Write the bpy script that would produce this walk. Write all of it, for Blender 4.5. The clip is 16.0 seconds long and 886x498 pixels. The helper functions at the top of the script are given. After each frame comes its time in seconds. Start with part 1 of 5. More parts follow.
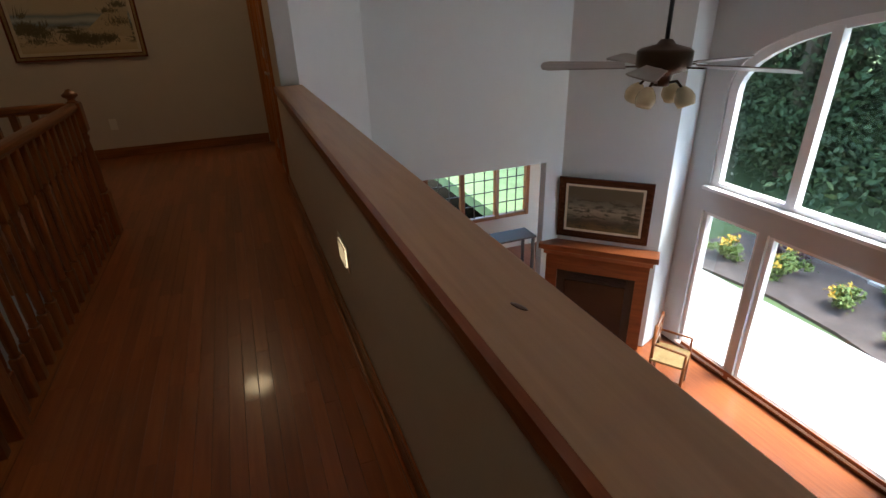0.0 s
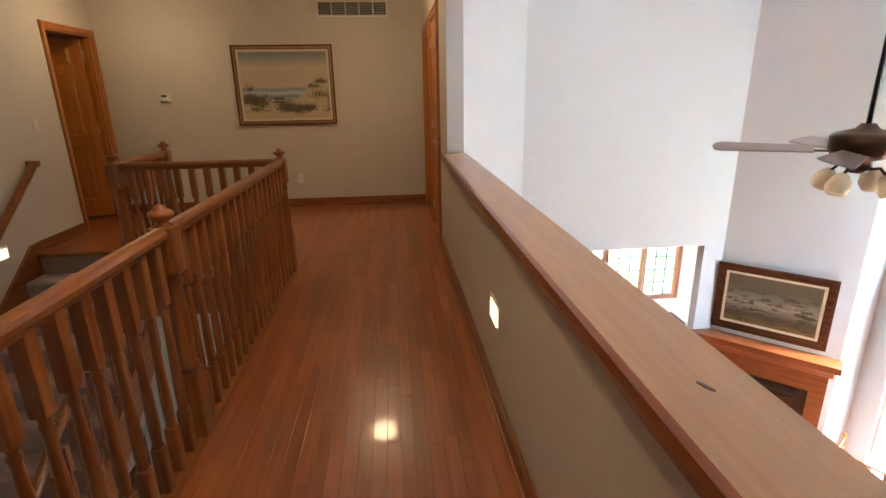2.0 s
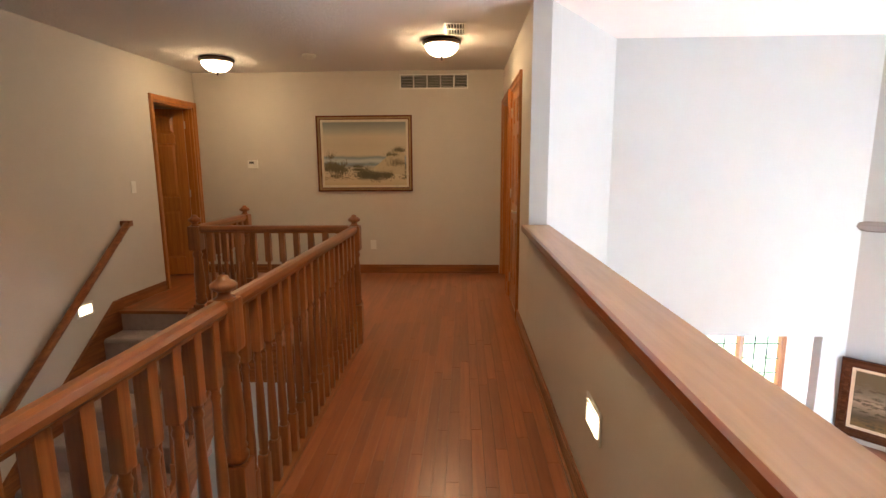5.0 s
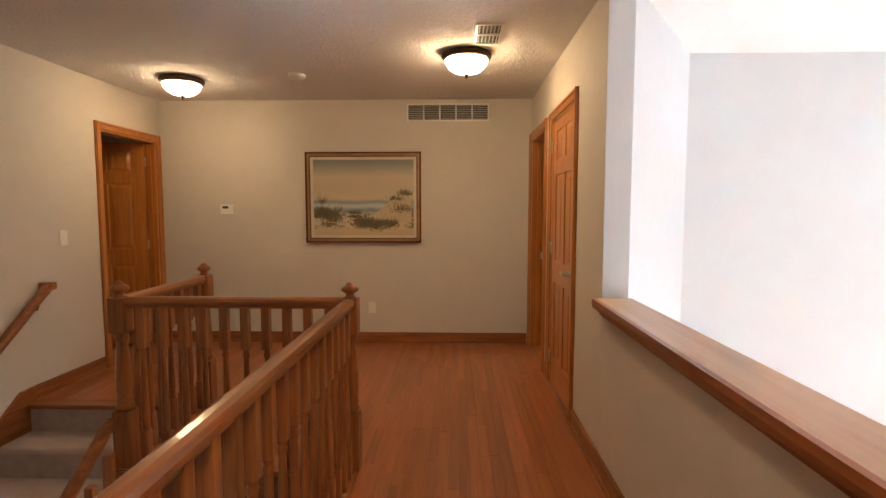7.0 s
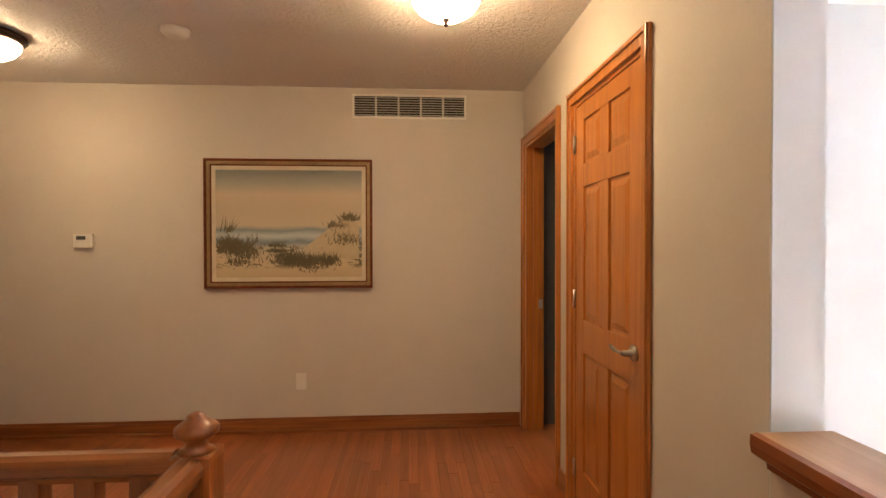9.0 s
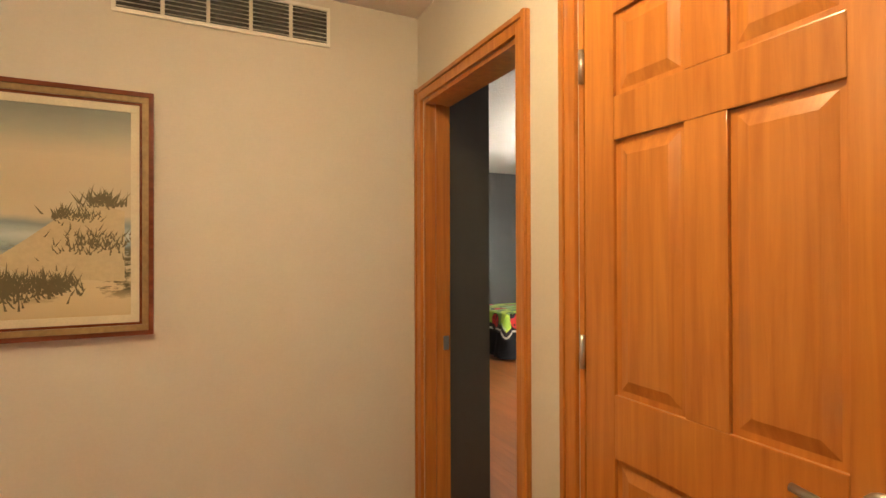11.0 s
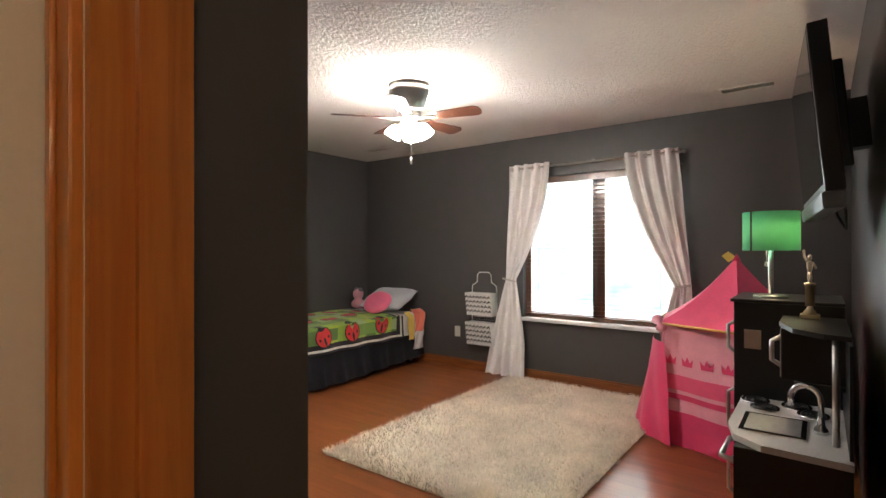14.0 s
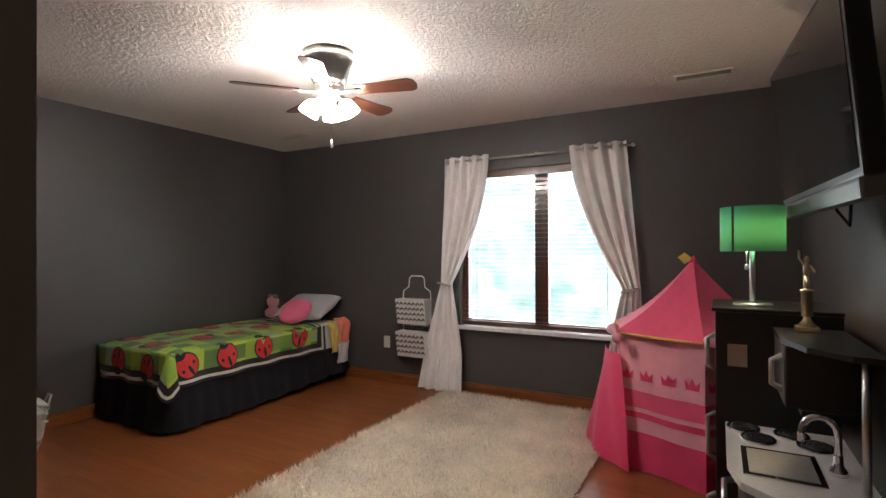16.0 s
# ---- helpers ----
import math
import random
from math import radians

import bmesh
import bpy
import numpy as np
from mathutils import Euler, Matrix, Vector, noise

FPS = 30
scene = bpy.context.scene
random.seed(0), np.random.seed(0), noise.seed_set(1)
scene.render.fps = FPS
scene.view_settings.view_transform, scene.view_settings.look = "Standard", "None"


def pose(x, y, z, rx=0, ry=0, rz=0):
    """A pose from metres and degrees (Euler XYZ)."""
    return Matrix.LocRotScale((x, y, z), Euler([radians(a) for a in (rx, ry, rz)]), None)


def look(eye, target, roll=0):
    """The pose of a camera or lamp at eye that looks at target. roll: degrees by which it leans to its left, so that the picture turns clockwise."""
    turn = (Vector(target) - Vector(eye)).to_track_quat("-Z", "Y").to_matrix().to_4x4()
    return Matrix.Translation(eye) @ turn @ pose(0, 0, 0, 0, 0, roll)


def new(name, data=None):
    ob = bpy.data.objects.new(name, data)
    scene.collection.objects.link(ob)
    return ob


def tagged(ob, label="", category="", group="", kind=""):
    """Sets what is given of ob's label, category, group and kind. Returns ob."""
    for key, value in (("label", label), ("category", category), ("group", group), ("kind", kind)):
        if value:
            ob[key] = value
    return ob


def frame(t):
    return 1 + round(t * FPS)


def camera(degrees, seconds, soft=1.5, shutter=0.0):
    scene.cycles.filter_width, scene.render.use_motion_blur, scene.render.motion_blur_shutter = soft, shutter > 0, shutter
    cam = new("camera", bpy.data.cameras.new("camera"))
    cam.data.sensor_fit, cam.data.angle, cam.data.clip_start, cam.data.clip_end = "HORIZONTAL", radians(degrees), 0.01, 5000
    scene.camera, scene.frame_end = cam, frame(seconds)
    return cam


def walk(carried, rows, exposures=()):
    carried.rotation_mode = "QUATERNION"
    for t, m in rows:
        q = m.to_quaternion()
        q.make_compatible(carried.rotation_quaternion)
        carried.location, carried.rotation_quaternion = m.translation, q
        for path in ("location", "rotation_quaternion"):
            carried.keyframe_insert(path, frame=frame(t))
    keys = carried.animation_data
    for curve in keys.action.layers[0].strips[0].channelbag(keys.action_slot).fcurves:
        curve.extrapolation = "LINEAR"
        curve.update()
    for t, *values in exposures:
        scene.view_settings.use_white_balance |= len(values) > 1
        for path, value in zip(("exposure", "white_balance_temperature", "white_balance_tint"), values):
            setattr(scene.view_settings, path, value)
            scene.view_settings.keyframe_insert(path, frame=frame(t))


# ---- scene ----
cam = camera(82.6, 16.0)
EYES = [
    (0, (-0.026, -0.471, 1.341), (0.623, 1.221, 0.494), -1.9),
    (0.5, (-0.062, -0.481, 1.351), (0.467, 1.271, 0.546), -1.7),
    (1, (-0.094, -0.49, 1.357), (0.32, 1.317, 0.606), -1.6),
    (1.5, (-0.119, -0.505, 1.357), (0.187, 1.353, 0.683), -1.3),
    (2, (-0.134, -0.511, 1.352), (0.042, 1.392, 0.763), -1.0),
    (2.5, (-0.14, -0.523, 1.353), (-0.079, 1.402, 0.814), -0.9),
    (3, (-0.134, -0.532, 1.354), (-0.134, 1.406, 0.86), -0.8),
    (3.5, (-0.123, -0.537, 1.355), (-0.159, 1.411, 0.908), -0.6),
    (4, (-0.122, -0.497, 1.345), (-0.19, 1.46, 0.937), -0.5),
    (6.5, (-0.406, 0.57, 1.339), (-0.489, 2.559, 1.142), -0.2),
    (7, (-0.454, 0.91, 1.345), (-0.509, 2.904, 1.193), 0.0),
    (7.5, (-0.501, 1.265, 1.35), (-0.532, 3.261, 1.231), -0.1),
    (8, (-0.513, 1.642, 1.346), (-0.512, 3.64, 1.267), -0.0),
    (8.5, (-0.527, 1.997, 1.344), (-0.486, 3.996, 1.29), -0.2),
    (9, (-0.548, 2.352, 1.34), (-0.416, 4.348, 1.315), -0.1),
    (11.5, (-0.66, 4.073, 1.328), (0.395, 5.772, 1.344), -0.3),
    (12, (-0.56, 4.351, 1.335), (0.649, 5.943, 1.354), -0.5),
    (12.5, (-0.422, 4.624, 1.333), (0.896, 6.128, 1.347), -0.7),
    (13, (-0.257, 4.856, 1.315), (1.177, 6.25, 1.326), -0.2),
    (13.5, (-0.062, 5.05, 1.318), (1.446, 6.359, 1.318), -0.2),
    (14, (0.05, 5.188, 1.302), (1.649, 6.389, 1.307), -0.1),
    (14.5, (0.183, 5.294, 1.299), (1.87, 6.368, 1.299), -0.1),
    (15, (0.303, 5.364, 1.3), (2.019, 6.39, 1.304), -0.2),
    (15.5, (0.404, 5.439, 1.296), (2.14, 6.431, 1.304), -0.2),
    (16, (0.483, 5.515, 1.303), (2.237, 6.476, 1.312), -0.2),
]
EXPOSURES = [(0.0, 3.8, 6450, 10), (0.5, 4.65, 6450, 10), (1.0, 5.15, 6450, 10), (1.5, 5.55, 6450, 10), (2.5, 5.95, 6450, 11), (4.0, 6.15, 6450, 11), (9.0, 6.45, 6600, 14), (11.5, 7.05, 6700, 2), (12.5, 7.05, 6800, 2), (13.5, 6.5, 6600, 10), (14.0, 5.95, 6450, 14), (14.5, 5.6, 6400, 18), (16.0, 5.45, 6400, 17)]
walk(cam, [(t, look(e, g, r)) for t, e, g, r in EYES], EXPOSURES)

# ---- sky, sun ----
world = bpy.data.worlds.new("sky")
world.use_nodes = True
scene.world = world
wn = world.node_tree
sky = wn.nodes.new("ShaderNodeTexSky")
sky.sky_type = "NISHITA"
sky.sun_disc = False
sky.sun_elevation, sky.sun_rotation = radians(58), radians(120)
wn.links.new(sky.outputs[0], wn.nodes["Background"].inputs[0])
wn.nodes["Background"].inputs[1].default_value = 0.13
sun = new("sun", bpy.data.lights.new("sun", "SUN"))
sun.data.energy, sun.data.angle, sun.data.color = 1.5, radians(30), (1.0, 0.97, 0.92)
sun.matrix_world = look((0, 0, 10), (-5.0, 3.0, 0.0))

window_sky = new("window_daylight", bpy.data.lights.new("window_daylight", "AREA"))
window_sky.data.shape, window_sky.data.size, window_sky.data.size_y = "RECTANGLE", 1.6, 1.5
window_sky.data.energy, window_sky.data.color = 1.3, (0.93, 1.0, 1.0)
window_sky.matrix_world = look((4.95, 6.87, 1.34), (3.0, 6.87, 1.25))

great_sky = new("great_room_daylight", bpy.data.lights.new("great_room_daylight", "AREA"))
great_sky.data.shape, great_sky.data.size, great_sky.data.size_y = "RECTANGLE", 4.2, 3.4
great_sky.data.energy, great_sky.data.color = 1.0, (0.86, 0.95, 1.0)
great_sky.matrix_world = look((4.70, 1.5, -0.8), (2.0, 1.5, -0.6))

BOWL_GLOW, BED_GLOW, NIGHT_GLOW = 0.92, 3.2, 0.10


# ---- materials ----
def nodes_of(name, rough=0.5, metal=0.0):
    m = bpy.data.materials.new(name)
    m.use_nodes = True
    t = m.node_tree
    b = t.nodes["Principled BSDF"]
    b.inputs["Roughness"].default_value, b.inputs["Metallic"].default_value = rough, metal
    return m, t, b


def add(t, kind, **values):
    n = t.nodes.new(kind)
    for k, v in values.items():
        n.inputs[k.replace("_", " ")].default_value = v
    return n


def coords(t, scale=(1, 1, 1), space="Object"):
    c = t.nodes.new("ShaderNodeTexCoord")
    mp = t.nodes.new("ShaderNodeMapping")
    mp.inputs["Scale"].default_value = scale
    t.links.new(c.outputs[space], mp.inputs["Vector"])
    return mp.outputs[0]


def ramp(t, fac, stops):
    r = t.nodes.new("ShaderNodeValToRGB")
    e = r.color_ramp.elements
    while len(e) < len(stops):
        e.new(0.5)
    for el, (p, c) in zip(e, stops):
        el.position, el.color = p, (*c, 1)
    t.links.new(fac, r.inputs[0])
    return r.outputs[0]


def bump(t, b, height, strength, distance=0.01):
    n = add(t, "ShaderNodeBump", Strength=strength, Distance=distance)
    t.links.new(height, n.inputs["Height"])
    t.links.new(n.outputs[0], b.inputs["Normal"])


def mul(c, k):
    return tuple(min(1.0, v * k) for v in c)


def surface(name, colour, rough=0.6, metal=0.0, scale=40.0, depth=0.15, spread=0.12, space="Object", sheen=0.0):
    """A plain surface with fine grain, broad mottling and a little relief."""
    m, t, b = nodes_of(name, rough, metal)
    v = coords(t, (1, 1, 1), space)
    fine, broad = add(t, "ShaderNodeTexNoise", Scale=scale, Detail=4.0), add(t, "ShaderNodeTexNoise", Scale=scale / 14, Detail=3.0)
    for n in (fine, broad):
        t.links.new(v, n.inputs["Vector"])
    mix = t.nodes.new("ShaderNodeMath")
    mix.operation = "ADD"
    t.links.new(fine.outputs[0], mix.inputs[0])
    t.links.new(broad.outputs[0], mix.inputs[1])
    half = t.nodes.new("ShaderNodeMath")
    half.operation = "MULTIPLY"
    half.inputs[1].default_value = 0.5
    t.links.new(mix.outputs[0], half.inputs[0])
    t.links.new(ramp(t, half.outputs[0], [(0.3, mul(colour, 1 - spread)), (0.7, mul(colour, 1 + spread))]), b.inputs["Base Color"])
    bump(t, b, fine.outputs[0], depth, 0.004)
    b.inputs["Sheen Weight"].default_value = sheen
    return m


def wood(name, dark, light, rough=0.3, along="z", scale=1.0, vary=0.0, coat=0.3):
    """Varnished timber with its grain along one axis."""
    m, t, b = nodes_of(name, rough)
    s = {"x": (1.2, 22, 22), "y": (22, 1.2, 22), "z": (22, 22, 1.2)}[along]
    v = coords(t, tuple(k * scale for k in s))
    info = t.nodes.new("ShaderNodeObjectInfo")
    shift = t.nodes.new("ShaderNodeVectorMath")
    shift.operation = "MULTIPLY_ADD"
    shift.inputs[1].default_value = (37, 23, 19)
    t.links.new(info.outputs["Random"], shift.inputs[0])
    t.links.new(v, shift.inputs[2])
    g = add(t, "ShaderNodeTexNoise", Scale=1.6, Detail=6.0, Roughness=0.6, Distortion=0.6)
    p = add(t, "ShaderNodeTexNoise", Scale=7.0, Detail=3.0)
    for n in (g, p):
        t.links.new(shift.outputs[0], n.inputs["Vector"])
    col = ramp(t, g.outputs[0], [(0.3, dark), (0.68, light)])
    if vary:
        h = t.nodes.new("ShaderNodeHueSaturation")
        r = t.nodes.new("ShaderNodeMapRange")
        r.inputs["To Min"].default_value, r.inputs["To Max"].default_value = 1 - vary, 1 + vary
        t.links.new(info.outputs["Random"], r.inputs[0])
        t.links.new(r.outputs[0], h.inputs["Value"])
        t.links.new(col, h.inputs["Color"])
        col = h.outputs[0]
    t.links.new(col, b.inputs["Base Color"])
    b.inputs["Coat Weight"].default_value, b.inputs["Coat Roughness"].default_value = coat, 0.07
    bump(t, b, p.outputs[0], 0.05, 0.001)
    return m


def boards(name, dark, light, rough=0.26, vary=0.14):
    """Joined floor boards: each island has its own tone."""
    m, t, b = nodes_of(name, rough)
    geo = t.nodes.new("ShaderNodeNewGeometry")
    v = coords(t, (22, 1.2, 22))
    g = add(t, "ShaderNodeTexNoise", Scale=1.6, Detail=6.0, Roughness=0.6, Distortion=0.6)
    t.links.new(v, g.inputs["Vector"])
    h = t.nodes.new("ShaderNodeHueSaturation")
    r = t.nodes.new("ShaderNodeMapRange")
    r.inputs["To Min"].default_value, r.inputs["To Max"].default_value = 1 - vary, 1 + vary
    t.links.new(geo.outputs["Random Per Island"], r.inputs[0])
    t.links.new(r.outputs[0], h.inputs["Value"])
    t.links.new(ramp(t, g.outputs[0], [(0.3, dark), (0.68, light)]), h.inputs["Color"])
    t.links.new(h.outputs[0], b.inputs["Base Color"])
    p = add(t, "ShaderNodeTexNoise", Scale=7.0, Detail=3.0)
    t.links.new(v, p.inputs["Vector"])
    b.inputs["Coat Weight"].default_value, b.inputs["Coat Roughness"].default_value = 0.3, 0.12
    bump(t, b, p.outputs[0], 0.05, 0.001)
    return m


def glow(name, colour, strength):
    m, t, b = nodes_of(name, 0.3)
    b.inputs["Base Color"].default_value = (0.85, 0.82, 0.75, 1)
    b.inputs["Emission Color"].default_value, b.inputs["Emission Strength"].default_value = (*colour, 1), strength
    return m


def pane_glass(name):
    m, t, b = nodes_of(name)
    out = t.nodes["Material Output"]
    tr, gl, mx = (t.nodes.new("ShaderNode" + k) for k in ("BsdfTransparent", "BsdfGlossy", "MixShader"))
    mx.inputs[0].default_value = 0.04
    gl.inputs["Roughness"].default_value = 0.02
    tr.inputs[0].default_value = (0.95, 0.97, 0.96, 1)
    for a, z in ((tr.outputs[0], mx.inputs[1]), (gl.outputs[0], mx.inputs[2]), (mx.outputs[0], out.inputs[0])):
        t.links.new(a, z)
    return m


def textured_ceiling(name, colour):
    """Stomped plaster: short raised strokes."""
    m, t, b = nodes_of(name, 0.85)
    v = coords(t)
    w = add(t, "ShaderNodeTexNoise", Scale=16.0, Detail=4.0, Roughness=0.65, Distortion=2.2)
    k = add(t, "ShaderNodeTexNoise", Scale=38.0, Detail=3.0, Distortion=1.0)
    for n in (w, k):
        t.links.new(v, n.inputs["Vector"])
    mix = t.nodes.new("ShaderNodeMath")
    mix.operation = "ADD"
    t.links.new(w.outputs[0], mix.inputs[0])
    t.links.new(k.outputs[0], mix.inputs[1])
    b.inputs["Base Color"].default_value = (*colour, 1)
    bump(t, b, mix.outputs[0], 0.6, 0.022)
    return m


def layered(name, bands, wobble=0.05, scale=6.0, blot=None, rough=0.45):
    """A painted canvas: soft bands from bottom to top with brushwork and blots of shrubs."""
    m, t, b = nodes_of(name, rough)
    c = t.nodes.new("ShaderNodeTexCoord")
    sep = t.nodes.new("ShaderNodeSeparateXYZ")
    t.links.new(c.outputs["Generated"], sep.inputs[0])
    n = add(t, "ShaderNodeTexNoise", Scale=scale, Detail=7.0, Roughness=0.65)
    mp = t.nodes.new("ShaderNodeMapping")
    mp.inputs["Scale"].default_value = (1.0, 1.0, 2.2)
    t.links.new(c.outputs["Generated"], mp.inputs[0])
    t.links.new(mp.outputs[0], n.inputs["Vector"])
    ma = t.nodes.new("ShaderNodeMath")
    ma.operation = "MULTIPLY_ADD"
    ma.inputs[1].default_value = wobble
    t.links.new(n.outputs[0], ma.inputs[0])
    t.links.new(sep.outputs[2], ma.inputs[2])
    col = ramp(t, ma.outputs[0], bands)
    if blot:
        colour, low, high, size = blot
        n2 = add(t, "ShaderNodeTexNoise", Scale=size, Detail=8.0, Roughness=0.75)
        t.links.new(mp.outputs[0], n2.inputs["Vector"])
        spot = ramp(t, n2.outputs[0], [(0.5, (0, 0, 0)), (0.56, (1, 1, 1))])
        zone = ramp(t, ma.outputs[0], [(low - 0.06, (0, 0, 0)), (low, (1, 1, 1)), (high, (1, 1, 1)), (high + 0.06, (0, 0, 0))])
        mm = t.nodes.new("ShaderNodeMath")
        mm.operation = "MULTIPLY"
        t.links.new(spot, mm.inputs[0])
        t.links.new(zone, mm.inputs[1])
        mx = t.nodes.new("ShaderNodeMix")
        mx.data_type = "RGBA"
        t.links.new(mm.outputs[0], mx.inputs[0])
        t.links.new(col, mx.inputs[6])
        mx.inputs[7].default_value = (*colour, 1)
        col = mx.outputs[2]
    t.links.new(col, b.inputs["Base Color"])
    bump(t, b, n.outputs[0], 0.2, 0.003)
    return m


OAK_D, OAK_L = (0.16, 0.046, 0.011), (0.34, 0.118, 0.030)
oak = wood("oak_upright", OAK_D, OAK_L, vary=0.12)
oak_y = wood("oak_along_y", OAK_D, OAK_L, along="y", vary=0.1)
oak_x = wood("oak_along_x", OAK_D, OAK_L, along="x", vary=0.1)
door_oak = wood("door_pine", (0.36, 0.112, 0.020), (0.51, 0.192, 0.038), rough=0.28, vary=0.05, coat=0.4)
cap_oak = wood("cap_oak", (0.36, 0.22, 0.12), (0.45, 0.29, 0.165), along="y", rough=0.4, coat=0.2)
floor_oak = wood("floor_oak", (0.22, 0.060, 0.017), (0.33, 0.102, 0.031), along="y", rough=0.30, vary=0.2, coat=0.4)
floor_stuff = boards("floor_boards", (0.22, 0.060, 0.017), (0.33, 0.102, 0.031), rough=0.30, vary=0.2)
bed_floor = boards("bedroom_boards", (0.23, 0.070, 0.020), (0.29, 0.094, 0.027), rough=0.34)
dark_wood = wood("dark_wood", (0.05, 0.02, 0.01), (0.13, 0.055, 0.025), vary=0.05)
blade_wood = wood("blade_wood", (0.05, 0.018, 0.010), (0.11, 0.038, 0.020), along="x")
beige = surface("beige_paint", (0.58, 0.52, 0.445), 0.7, scale=90, depth=0.12, spread=0.03)
white_paint = surface("white_paint", (0.60, 0.66, 0.69), 0.75, scale=90, depth=0.1, spread=0.02)
grey_paint = surface("pale_grey_paint", (0.52, 0.545, 0.55), 0.75, scale=90, depth=0.1, spread=0.02)
dark_grey = surface("charcoal_paint", (0.078, 0.074, 0.072), 0.42, scale=90, depth=0.12, spread=0.05)
trim_white = surface("white_trim", (0.80, 0.81, 0.82), 0.4, scale=50, depth=0.05, spread=0.03)
plaster = textured_ceiling("ceiling_plaster", (0.76, 0.73, 0.70))
flat_ceiling = surface("smooth_ceiling", (0.80, 0.80, 0.80), 0.85, scale=60, depth=0.1, spread=0.02)
carpet = surface("mauve_carpet", (0.36, 0.27, 0.25), 0.95, scale=260, depth=0.8, spread=0.22, sheen=0.4)
plastic = surface("white_plastic", (0.74, 0.71, 0.64), 0.35, scale=60, depth=0.03, spread=0.03)
# dark colour for the shade behind vent slats, also the thermostat display
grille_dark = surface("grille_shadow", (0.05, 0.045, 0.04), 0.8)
bronze = surface("dark_bronze", (0.06, 0.035, 0.022), 0.38, 0.85, scale=60, depth=0.08)
nickel = surface("satin_nickel", (0.55, 0.53, 0.50), 0.28, 1.0, scale=120, depth=0.05, spread=0.05)
chrome = surface("chrome", (0.78, 0.78, 0.79), 0.08, 1.0, scale=80, depth=0.01, spread=0.03)
gold = surface("gilt_metal", (0.75, 0.55, 0.28), 0.25, 1.0, scale=80, depth=0.05)
black = surface("black_satin", (0.012, 0.012, 0.013), 0.35, scale=70, depth=0.05)
gloss_black = surface("black_gloss", (0.008, 0.008, 0.009), 0.06, scale=40, depth=0.0)
black_fabric = surface("black_fabric", (0.006, 0.006, 0.010), 0.95, scale=200, depth=0.4, spread=0.3)
white_fabric = surface("white_curtain_cloth", (0.78, 0.76, 0.75), 0.9, scale=200, depth=0.25, spread=0.05, sheen=0.3)
glass = pane_glass("window_glass")
bowl_glass = glow("lit_bowl_glass", (1.0, 0.74, 0.42), BOWL_GLOW)
soft_bowl_glass = glow("dimmer_lit_bowl_glass", (1.0, 0.74, 0.42), BOWL_GLOW * 0.62)
fan_glass = glow("lit_fan_glass", (1.0, 0.93, 0.82), BED_GLOW)
night_glass = glow("lit_step_light", (1.0, 0.80, 0.50), NIGHT_GLOW)
cream_glass = surface("cream_glass", (0.72, 0.62, 0.42), 0.2, scale=20, depth=0.02)


# ---- mesh helpers ----
def box(bm, x0, x1, y0, y1, z0, z1, bevel=0.0):
    r = bmesh.ops.create_cube(bm, size=1.0)
    for v in r["verts"]:
        v.co = Vector((x0 + (v.co.x + 0.5) * (x1 - x0), y0 + (v.co.y + 0.5) * (y1 - y0), z0 + (v.co.z + 0.5) * (z1 - z0)))
    if bevel:
        es = list({e for v in r["verts"] for e in v.link_edges})
        bmesh.ops.bevel(bm, geom=es, offset=bevel, segments=2, affect="EDGES", profile=0.7)
    return bm


def cube(x0, x1, y0, y1, z0, z1, bevel=0.0):
    return box(bmesh.new(), x0, x1, y0, y1, z0, z1, bevel)


def lathe(profile, n=16, bm=None, at=(0, 0, 0)):
    """Turns (radius, height) pairs round the upright axis."""
    bm = bm or bmesh.new()
    rings = []
    for r, z in profile:
        rings.append([bm.verts.new((at[0] + r * math.cos(2 * math.pi * k / n), at[1] + r * math.sin(2 * math.pi * k / n), at[2] + z)) for k in range(n)])
    for a, b in zip(rings, rings[1:]):
        for k in range(n):
            bm.faces.new((a[k], a[(k + 1) % n], b[(k + 1) % n], b[k]))
    bm.faces.new(list(reversed(rings[0])))
    bm.faces.new(rings[-1])
    for fc in bm.faces:
        fc.smooth = True
    return bm


def tube(points, r, n=8, bm=None):
    """A round bar along a line of points."""
    bm = bm or bmesh.new()
    pts = [Vector(p) for p in points]
    rings = []
    for i, p in enumerate(pts):
        d = (pts[min(i + 1, len(pts) - 1)] - pts[max(i - 1, 0)]).normalized()
        a = d.orthogonal().normalized() if i == 0 else (rings_a - d * rings_a.dot(d)).normalized()
        rings_a = a
        c = d.cross(a)
        rings.append([bm.verts.new(p + r * (a * math.cos(2 * math.pi * k / n) + c * math.sin(2 * math.pi * k / n))) for k in range(n)])
    for a, b in zip(rings, rings[1:]):
        for k in range(n):
            f = bm.faces.new((a[k], a[(k + 1) % n], b[(k + 1) % n], b[k]))
            f.smooth = True
    bm.faces.new(list(reversed(rings[0])))
    bm.faces.new(rings[-1])
    return bm


def sheet(fn, nu, nv, thick=0.0, bm=None):
    """A surface from fn(u, v), u and v from 0 to 1."""
    bm = bm or bmesh.new()
    g = [[bm.verts.new(fn(i / nu, j / nv)) for j in range(nv + 1)] for i in range(nu + 1)]
    for i in range(nu):
        for j in range(nv):
            f = bm.faces.new((g[i][j], g[i + 1][j], g[i + 1][j + 1], g[i][j + 1]))
            f.smooth = True
    if thick:
        bmesh.ops.recalc_face_normals(bm, faces=bm.faces)
        bmesh.ops.solidify(bm, geom=list(bm.faces), thickness=thick)
    return bm


